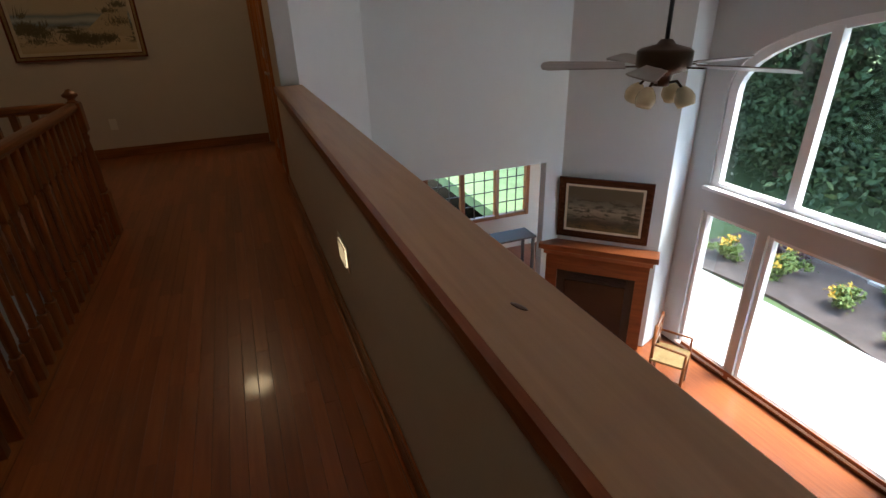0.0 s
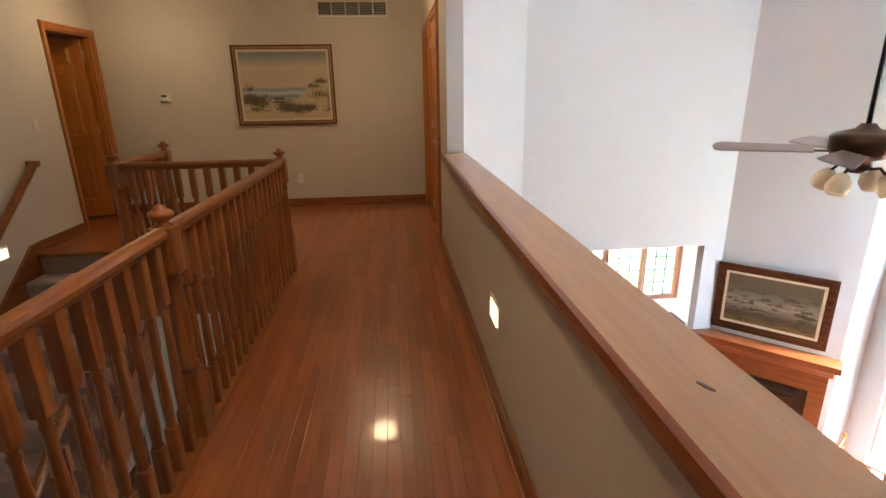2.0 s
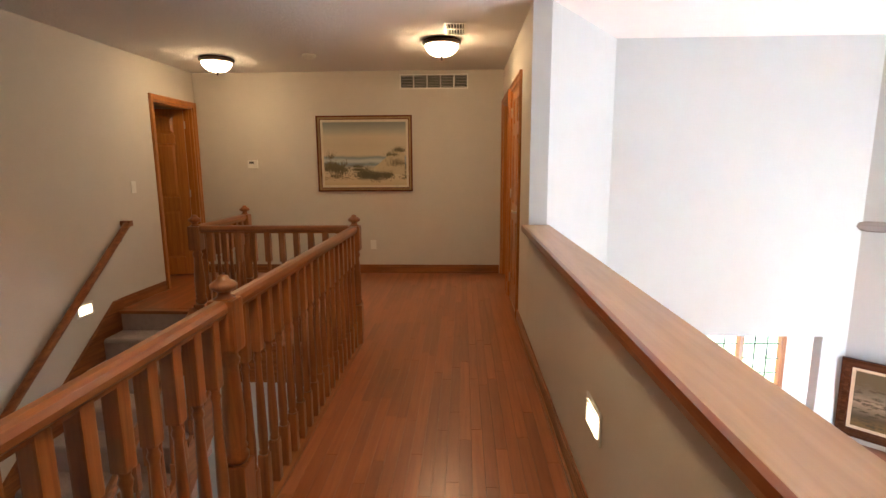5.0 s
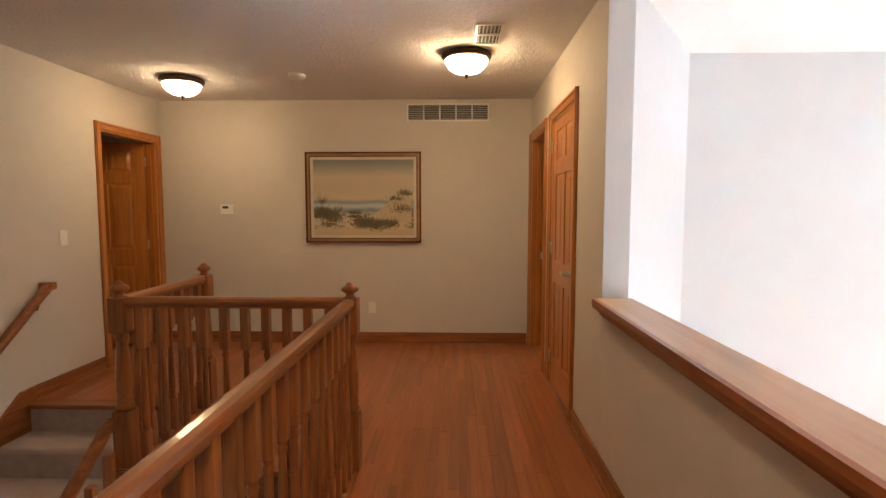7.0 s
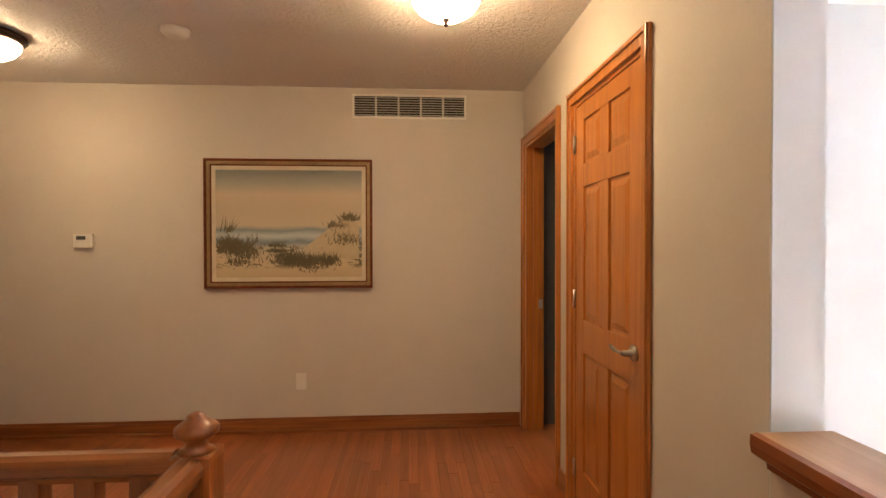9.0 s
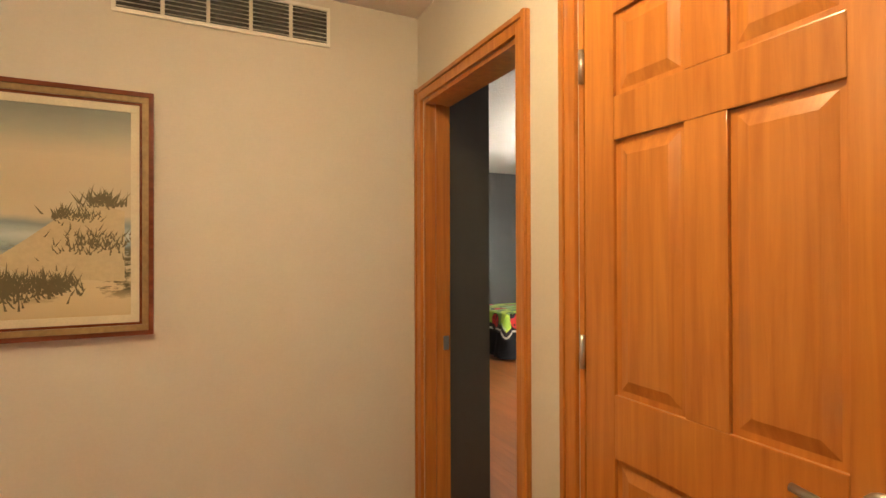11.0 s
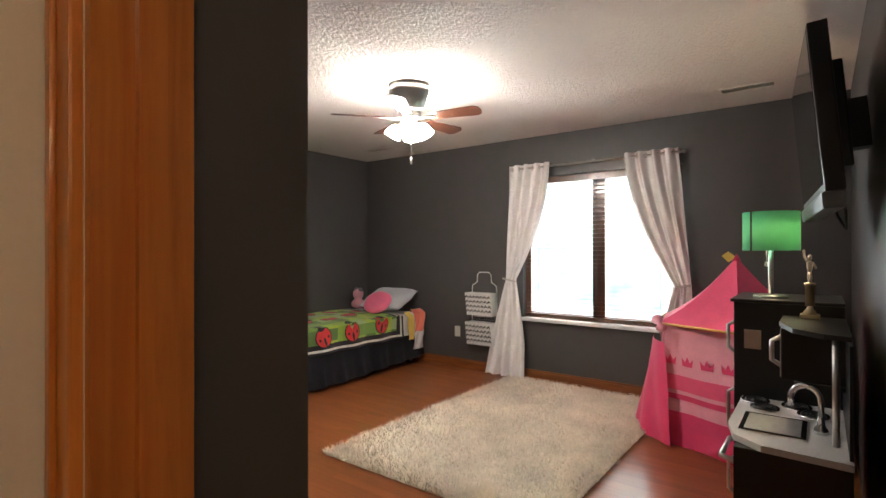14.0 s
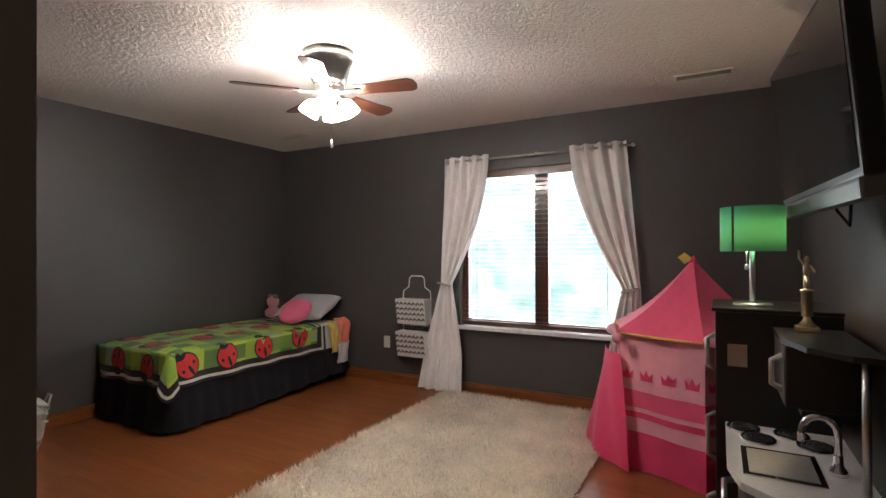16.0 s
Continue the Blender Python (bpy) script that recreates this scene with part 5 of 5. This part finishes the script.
for k, (m, z0, z1, y) in enumerate(((spot_yellow, 0.30, 0.60, 8.89), (coral, 0.38, 0.62, 8.87), (white_fabric, 0.18, 0.42, 8.885))):
    x0, x1 = (4.33, 4.42) if k == 0 else (4.42, 4.58)
    part("blanket", sheet(lambda u, v: (x0 + (x1 - x0) * u, y + 0.012 * math.sin(u * 9 + v * 5 + k) + (0.06 * max(0, 1 - v * 6)), z1 - (z1 - z0) * v), 14, 12, 0.012), m, fold)

# rug of long shag
rug_mat = surface("cream_shag", (0.78, 0.70, 0.58), 0.95, scale=45, depth=1.0, spread=0.28, sheen=0.5)
rug = thing("shag_rug", "thick cream shag rug on the oak floor", "rug")
RX0, RX1, RY0, RY1 = 2.17, 4.56, 6.20, 7.72
bm = sheet(lambda u, v: (RX0 + (RX1 - RX0) * u, RY0 + (RY1 - RY0) * v, 0.002 + 0.024 * min(1, 14 * min(u, 1 - u, v, 1 - v)) + 0.006 * noise.noise((u * 40, v * 26, 0))), 90, 60)
part("rug_body", bm, rug_mat, rug)
rng = random.Random(5)
verts, faces = [], []
for k in range(52000):
    x, y = rng.uniform(RX0 - 0.012, RX1 + 0.012), rng.uniform(RY0 - 0.012, RY1 + 0.012)
    a, l, h = rng.uniform(0, 6.283), rng.uniform(0.015, 0.042), rng.uniform(0.010, 0.046)
    i = len(verts)
    dx, dy = math.cos(a), math.sin(a)
    verts += [(x - dy * 0.005, y + dx * 0.005, 0.012), (x + dy * 0.005, y - dx * 0.005, 0.012), (x + dx * l, y + dy * l, 0.012 + h)]
    faces.append((i, i + 1, i + 2))
me = bpy.data.meshes.new("tufts")
me.from_pydata(verts, [], faces)
me.materials.append(rug_mat)
t = tagged(new("tufts", me), kind="stuff")
t.parent = rug

# play tent
tent = thing("play_tent", "pink castle play tent with crowns and a yellow flag", "tent", pose(4.06, 5.66, 0))
hot, rose, pale = tint("tent_hot_pink", (0.72, 0.045, 0.15)), tint("tent_rose", (0.76, 0.085, 0.19)), tint("tent_pale_pink", (0.78, 0.33, 0.41))
N6, R6 = 6, 0.52
def hexp(k, r, z, off=8):
    a = radians(60 * k + off)
    return Vector((r * math.cos(a), r * math.sin(a), z))
for k in range(N6):
    a, b = hexp(k, R6, 0), hexp(k + 1, R6, 0)
    def wall_at(u, v, a=a, b=b):
        p = a.lerp(b, u)
        n = Vector((p.x, p.y, 0)).normalized()
        return p + n * (0.012 * math.sin(u * 8 + v * 6) + 0.035 * (1 - v) - 0.012 * math.sin(math.pi * u)) + Vector((0, 0, 0.005 + 0.80 * v))
    part("wall_panel", sheet(wall_at, 12, 12), pale, tent, "pale pink printed side")
    for z0, z1, m in ((0.0, 0.22, hot), (0.30, 0.335, hot), (0.36, 0.46, rose)):
        def band(u, v, a=a, b=b, z0=z0, z1=z1):
            p = wall_at(u, (z0 + (z1 - z0) * v) / 0.80)
            return p + Vector((p.x, p.y, 0)).normalized() * 0.004
        part("band", sheet(band, 12, 2), m, tent)
    for c in range(4):
        u0 = (c + 0.5) / 4
        p, q = wall_at(u0 - 0.07, 0.66), wall_at(u0 + 0.07, 0.66)
        d, n = (q - p), Vector((p.x, p.y, 0)).normalized() * 0.005
        bm = bmesh.new()
        shape = [(0, 0), (1, 0), (1.1, 0.055), (0.75, 0.028), (0.5, 0.065), (0.25, 0.028), (-0.1, 0.055)]
        bm.faces.new([bm.verts.new(p + d * sx + n + Vector((0, 0, sz))) for sx, sz in shape])
        part("crown_print", bm, hot, tent)
    part("roof_panel", sheet(lambda u, v, k=k: hexp(k, R6 + 0.03, 0.80).lerp(hexp(k + 1, R6 + 0.03, 0.80), u).lerp(Vector((0, 0, 1.25)), v) + Vector((0, 0, -0.05 * math.sin(math.pi * v) - 0.015 * math.sin(math.pi * u) * (1 - v))), 10, 14), rose, tent)
    part("ring_piping", tube([hexp(k, R6 + 0.035, 0.80), hexp(k + 1, R6 + 0.035, 0.80)], 0.007), spot_yellow, tent)
    part("pole", tube([hexp(k, R6 - 0.005, 0.0), hexp(k, R6 - 0.005, 0.80)], 0.008), pale, tent)
def flap(u, v):
    a = radians((84 + 10 * v) + (62 - 22 * v) * u)
    r = 0.535 + (0.12 * (1 - u) + 0.03) * (1 - v) ** 1.2 + 0.012 * math.sin(u * 14 + v * 4) * (1 - v)
    return (r * math.cos(a), r * math.sin(a), 0.012 + 0.66 * v)
part("door_flap", sheet(flap, 24, 14), hot, tent, "hot pink door flap")
for k in (2, 3):
    b = part("bow", lathe([(0.008, -0.07), (0.035, -0.04), (0.012, 0.0), (0.04, 0.05), (0.01, 0.075)], 10), pale, tent, "tied pale pink bow", pose(*hexp(k + 0.1, R6 + 0.05, 0.80), 60, 0, 60 * k))
part("flag", solid([(0.0, 1.25), (0.05, 1.29), (0.09, 1.26), (0.05, 1.215)], -0.004, 0.004, "x"), spot_yellow, tent, "yellow flag")
part("peak_cap", lathe([(0.03, 1.225), (0.015, 1.25), (0.004, 1.27)], 10), hot, tent)

# toy kitchen
kit = thing("toy_kitchen", "black toy kitchen with steel sink and tall cupboard", "toy kitchen", pose(0, 5.105, 0) @ Matrix.Diagonal((1.0, 0.87, 1.0, 1.0)))
KX0, KX1, KX2 = 2.16, 2.86, 3.30
counter_white = surface("counter_grey_white", (0.60, 0.59, 0.58), 0.35, scale=70, depth=0.04)
part("tall_cupboard", cube(KX1, KX2, 0.0, 0.49, 0.0, 1.05, 0.006), black, kit)
part("cupboard_top", cube(KX1 - 0.012, KX2 + 0.01, 0.0, 0.505, 1.051, 1.066, 0.005), black, kit)
part("base_cabinet", cube(KX0 + 0.03, KX1 - 0.001, 0.0, 0.40, 0.0, 0.575, 0.005), black, kit)
outline = [(KX0, 0.0), (KX1 - 0.001, 0.0), (KX1 - 0.001, 0.45), (KX0 + 0.25, 0.45), (KX0 + 0.10, 0.41), (KX0 + 0.02, 0.30)]
part("worktop", solid(outline, 0.576, 0.60, "z"), counter_white, kit, "pale rounded worktop")
sk = part("sink", cube(KX0 + 0.16, KX0 + 0.42, 0.15, 0.40, 0.6005, 0.606, 0.002), chrome, kit, "steel sink")
part("basin", cube(KX0 + 0.18, KX0 + 0.40, 0.17, 0.38, 0.6065, 0.6075), surface("brushed_steel", (0.42, 0.41, 0.40), 0.5, 0.7), sk)
part("microwave_front", cube(KX0 + 0.37, KX1 - 0.01, 0.251, 0.2545, 0.782, 0.975, 0.001), nickel, kit, "silver microwave front")
tap = part("tap", tube([(KX0 + 0.30, 0.10, 0.60), (KX0 + 0.30, 0.10, 0.72)] + [(KX0 + 0.30, 0.10 + 0.055 * (1 - math.cos(math.pi * k / 8)), 0.72 + 0.055 * math.sin(math.pi * k / 8)) for k in range(1, 9)] + [(KX0 + 0.30, 0.21, 0.69)], 0.012, 10), chrome, kit, "chrome swan-neck tap")
part("tap_base", lathe([(0.03, 0.60), (0.028, 0.615), (0.016, 0.63), (0.014, 0.66)], 16, at=(KX0 + 0.30, 0.10, 0)), chrome, tap)
for x, y in ((KX0 + 0.53, 0.13), (KX0 + 0.53, 0.33), (KX0 + 0.63, 0.20), (KX0 + 0.64, 0.38)):
    h = part("hob_plate", lathe([(0.068, 0.6005), (0.066, 0.607), (0.058, 0.607), (0.056, 0.603)], 24, at=(x, y, 0)), chrome, kit, "chrome-ringed hob plate")
    for r in (0.045, 0.028, 0.012):
        part("hob_ring", lathe([(r + 0.006, 0.6035), (r + 0.004, 0.610), (r - 0.004, 0.610), (r - 0.006, 0.6035)], 20, at=(x, y, 0)), black, h)
part("shelf", solid([(KX0 + 0.12, 0.0), (KX1 - 0.001, 0.0), (KX1 - 0.001, 0.26), (KX0 + 0.42, 0.26), (KX0 + 0.24, 0.20), (KX0 + 0.14, 0.09)], 0.982, 1.0, "z"), black, kit)
mw = part("toy_microwave", cube(KX0 + 0.36, KX1 - 0.002, 0.0, 0.25, 0.772, 0.981, 0.008), black, kit)
part("microwave_handle", tube([(KX0 + 0.42, 0.252, 0.82), (KX0 + 0.42, 0.29, 0.84), (KX0 + 0.42, 0.29, 0.92), (KX0 + 0.42, 0.252, 0.94)], 0.011), nickel, mw, "silver handle")
part("shelf_post", tube([(KX0 + 0.165, 0.05, 0.60), (KX0 + 0.165, 0.05, 0.982)], 0.013), nickel, kit, "silver post")
part("low_shelf", cube(KX0 + 0.36, KX1 - 0.002, 0.0, 0.2, 0.752, 0.770, 0.004), black, kit)
part("ice_dispenser", cube(KX1 - 0.004, KX1 - 0.0005, 0.36, 0.44, 0.83, 0.92, 0.001), nickel, kit, "silver dispenser panel")
for z0, z1 in ((0.80, 0.95), (0.42, 0.62), (0.10, 0.28)):
    part("cupboard_handle", tube([(KX1 + 0.05, 0.492, z0), (KX1 + 0.05, 0.525, z0 + 0.02), (KX1 + 0.05, 0.525, z1 - 0.02), (KX1 + 0.05, 0.492, z1)], 0.010), nickel, kit, "silver handle")
part("oven_handle", tube([(KX0 + 0.08, 0.402, 0.50), (KX0 + 0.12, 0.46, 0.50), (KX0 + 0.34, 0.46, 0.50), (KX0 + 0.38, 0.402, 0.50)], 0.011), nickel, kit, "silver rail")
part("splashback", cube(KX0 + 0.03, KX1 - 0.002, 0.0, 0.012, 0.601, 0.981), black, kit)

# lamp and trophy
lamp = thing("table_lamp", "table lamp with a teal drum shade and metal stem", "lamp", pose(3.03, 5.39, 1.066))
part("lamp_base", lathe([(0.075, 0.0), (0.075, 0.008), (0.06, 0.014), (0.01, 0.018)], 24), nickel, lamp)
part("stem", tube([(0, 0, 0.015), (0, 0, 0.30)], 0.011), nickel, lamp)
bm = bmesh.new()
sheet(lambda u, v: (0.122 * math.cos(6.2832 * u), 0.122 * math.sin(6.2832 * u), 0.232 + 0.19 * v), 40, 2, 0.003, bm)
teal, tt, tb = nodes_of("teal_shade_cloth", 0.8)
tb.inputs["Base Color"].default_value = (0.035, 0.40, 0.32, 1)
through_cloth, blend = tt.nodes.new("ShaderNodeBsdfTranslucent"), tt.nodes.new("ShaderNodeMixShader")
through_cloth.inputs[0].default_value = (0.17, 0.34, 0.22, 1)
weave = add(tt, "ShaderNodeTexNoise", Scale=220.0, Detail=2.0)
bump(tt, tb, weave.outputs[0], 0.3, 0.002)
tt.links.new(tb.outputs[0], blend.inputs[1])
tt.links.new(through_cloth.outputs[0], blend.inputs[2])
tt.links.new(blend.outputs[0], tt.nodes["Material Output"].inputs[0])
part("bulb", lathe([(0.008, 0.27), (0.022, 0.29), (0.030, 0.325), (0.022, 0.35), (0.006, 0.36)], 14), glow("lit_bulb", (1.0, 0.76, 0.45), 4.0), lamp, "lit bulb")
part("shade", bm, teal, lamp, "teal fabric drum shade")
part("dark_stripe", sheet(lambda u, v: (0.1245 * math.cos(2.45 + 0.09 * u), 0.1245 * math.sin(2.45 + 0.09 * u), 0.232 + 0.19 * v), 3, 1), black_cloth, lamp)
part("pull_chain", tube([(0.03, 0.02, 0.24), (0.03, 0.02, 0.17)], 0.0025, 6), nickel, lamp)
part("chain_bob", lathe([(0.003, 0.15), (0.009, 0.155), (0.008, 0.172), (0.003, 0.176)], 10, at=(0.03, 0.02, 0)), nickel, lamp)
part("spider", tube([(-0.118, 0, 0.30), (0.118, 0, 0.30)], 0.003, 6), nickel, lamp)
tr = thing("trophy", "small gold figure trophy on a marble and metal base", "trophy", pose(2.78, 5.23, 1.001))
marble = surface("trophy_base", (0.45, 0.40, 0.32), 0.3, scale=40, spread=0.3)
bm = cube(-0.036, 0.036, -0.036, 0.036, 0, 0.018, 0.003)
lathe([(0.030, 0.018), (0.012, 0.045), (0.010, 0.055)], 14, bm)
lathe([(0.018, 0.055), (0.018, 0.145), (0.022, 0.148), (0.022, 0.154), (0.006, 0.158)], 14, bm)
tube([(0.004, 0.0, 0.155), (0.010, 0.004, 0.18), (0.002, 0.002, 0.205)], 0.006, 8, bm)
tube([(-0.004, 0.0, 0.155), (-0.006, -0.004, 0.18), (0.0, 0.0, 0.205)], 0.006, 8, bm)
lathe([(0.006, 0.203), (0.011, 0.22), (0.012, 0.245), (0.005, 0.252)], 10, bm)
lathe([(0.004, 0.252), (0.009, 0.262), (0.009, 0.272), (0.003, 0.28)], 10, bm)
tube([(0.0, 0.01, 0.25), (0.02, 0.02, 0.27), (0.012, 0.022, 0.30)], 0.005, 6, bm)
tube([(0.0, -0.01, 0.245), (-0.015, -0.022, 0.22)], 0.005, 6, bm)
part("figure", bm, surface("worn_gilt", (0.62, 0.52, 0.36), 0.3, 1.0, scale=80, depth=0.05), tr)

# television on its bracket
tv = thing("television", "flat black television on a tilting wall bracket", "television", pose(2.70, 5.235, 1.80, 0, 0, 180) @ pose(0, 0, 0, 5, 0, 4.5))
part("screen_case", cube(-0.51, 0.51, -0.01, 0.05, -0.30, 0.285, 0.008), black, tv)
part("screen", cube(-0.49, 0.49, -0.0125, -0.0105, -0.275, 0.265), gloss_black, tv, "dark glossy screen")
part("speaker_strip", cube(-0.51, 0.51, -0.022, 0.045, -0.36, -0.301, 0.012), surface("pewter_plastic", (0.16, 0.17, 0.17), 0.35, 0.2), tv, "silver lower edge")
part("rear_box", cube(-0.30, 0.30, 0.051, 0.105, -0.2, 0.2, 0.01), black, tv)
part("bracket_arm", cube(-0.05, 0.05, 0.106, 0.20, -0.10, 0.10, 0.004), black, tv)
part("cable", tube([(-0.10, 0.06, -0.20), (-0.11, 0.08, -0.36), (-0.06, 0.10, -0.42), (-0.02, 0.10, -0.34)], 0.006, 6), black, tv)

# laundry basket
wicker = surface("white_wicker", (0.55, 0.50, 0.44), 0.85, scale=160, depth=1.0, spread=0.3)
lb = thing("laundry_basket", "wicker basket heaped with pale folded laundry", "basket", pose(1.98, 9.52, 0))
part("basket_wall", lathe([(0.15, 0.0), (0.18, 0.10), (0.205, 0.26), (0.215, 0.27), (0.205, 0.27), (0.17, 0.05)], 28), wicker, lb)
for k in range(6):
    part("weave_band", lathe([(0.158 + 0.0075 * k, 0.03 + 0.04 * k), (0.166 + 0.0075 * k, 0.04 + 0.04 * k), (0.163 + 0.0075 * k, 0.05 + 0.04 * k)], 28), wicker, lb)
part("basket_handle", tube([(0.20, 0.04, 0.26), (0.23, 0.02, 0.34), (0.23, -0.02, 0.34), (0.20, -0.04, 0.26)], 0.008), wicker, lb)
ln = thing("folded_laundry", "pale folded linen heaped in the basket", "laundry", pose(1.98, 9.52, 0.2))
for k in range(3):
    part("linen", sheet(lambda u, v: (0.16 * (2 * u - 1), 0.15 * (2 * v - 1), 0.06 * k + 0.07 * math.cos(1.5 * (2 * u - 1)) * math.cos(1.5 * (2 * v - 1)) + 0.01 * math.sin(9 * u + 7 * v + k)), 14, 14, 0.012), white_fabric, ln)

# ---- floor boards ----
def plank_mesh(length):
    return mesh_of("board", cube(0.0004, 0.0566, 0, length - 0.001, -0.02, 0.0, 0.0008), floor_oak)


rng = random.Random(31)
LENGTHS = [0.42, 0.62, 0.8, 1.0, 1.25]
PLANKS = [plank_mesh(v) for v in LENGTHS]
STRIP = 0.057
joined_v, joined_f = [], []


def joined_board(x0, x1, y0, y1, z):
    i = len(joined_v)
    g = 0.0002
    joined_v.extend([(a, b, c) for c in (z - 0.01, z) for a, b in ((x0 + g, y0 + g), (x1 - g, y0 + g), (x1 - g, y1 - g), (x0 + g, y1 - g))])
    joined_f.extend([(i + 4, i + 5, i + 6, i + 7), (i, i + 1, i + 5, i + 4), (i + 1, i + 2, i + 6, i + 5), (i + 2, i + 3, i + 7, i + 6), (i + 3, i, i + 4, i + 7)])


def lay(x0, x1, y0, y1, z, single=None):
    x = x0
    while x < x1 - 0.004:
        y = y0 - rng.uniform(0, 0.9)
        while y < y1:
            k = rng.randrange(len(LENGTHS))
            a, b = max(y, y0), min(y + LENGTHS[k], y1)
            if b - a > 0.01:
                whole = a == y and b == y + LENGTHS[k] and x + STRIP <= x1
                if single and whole and single[0] <= y and b <= single[1]:
                    o = new("board", PLANKS[k])
                    o.parent = hall_floor
                    o.location = (x, y, z)
                else:
                    joined_board(x, min(x + STRIP, x1), a, b, z)
            y += LENGTHS[k]
        x += STRIP


def finish(name, parent, mat):
    me = bpy.data.meshes.new(name)
    me.from_pydata(joined_v, [], joined_f)
    me.materials.append(mat)
    o = tagged(new(name, me), kind="stuff")
    o.parent = parent
    joined_v.clear()
    joined_f.clear()


lay(RAIL_X + 0.046, EAST, -3.1, NORTH, 0.0, (-0.6, 6.0))
lay(WEST + 0.02, RAIL_X + 0.046, STEP_Y + 0.06, NORTH, 0.0)
lay(STEP_X + 0.0, RAIL_X + 0.046, RAIL_Y - 0.06, STEP_Y + 0.06, 0.0)
finish("boards", hall_floor, floor_stuff)
lay(EAST, BX1, BY0, BY1, 0.0)
finish("boards", bedroom_floor, bed_floor)
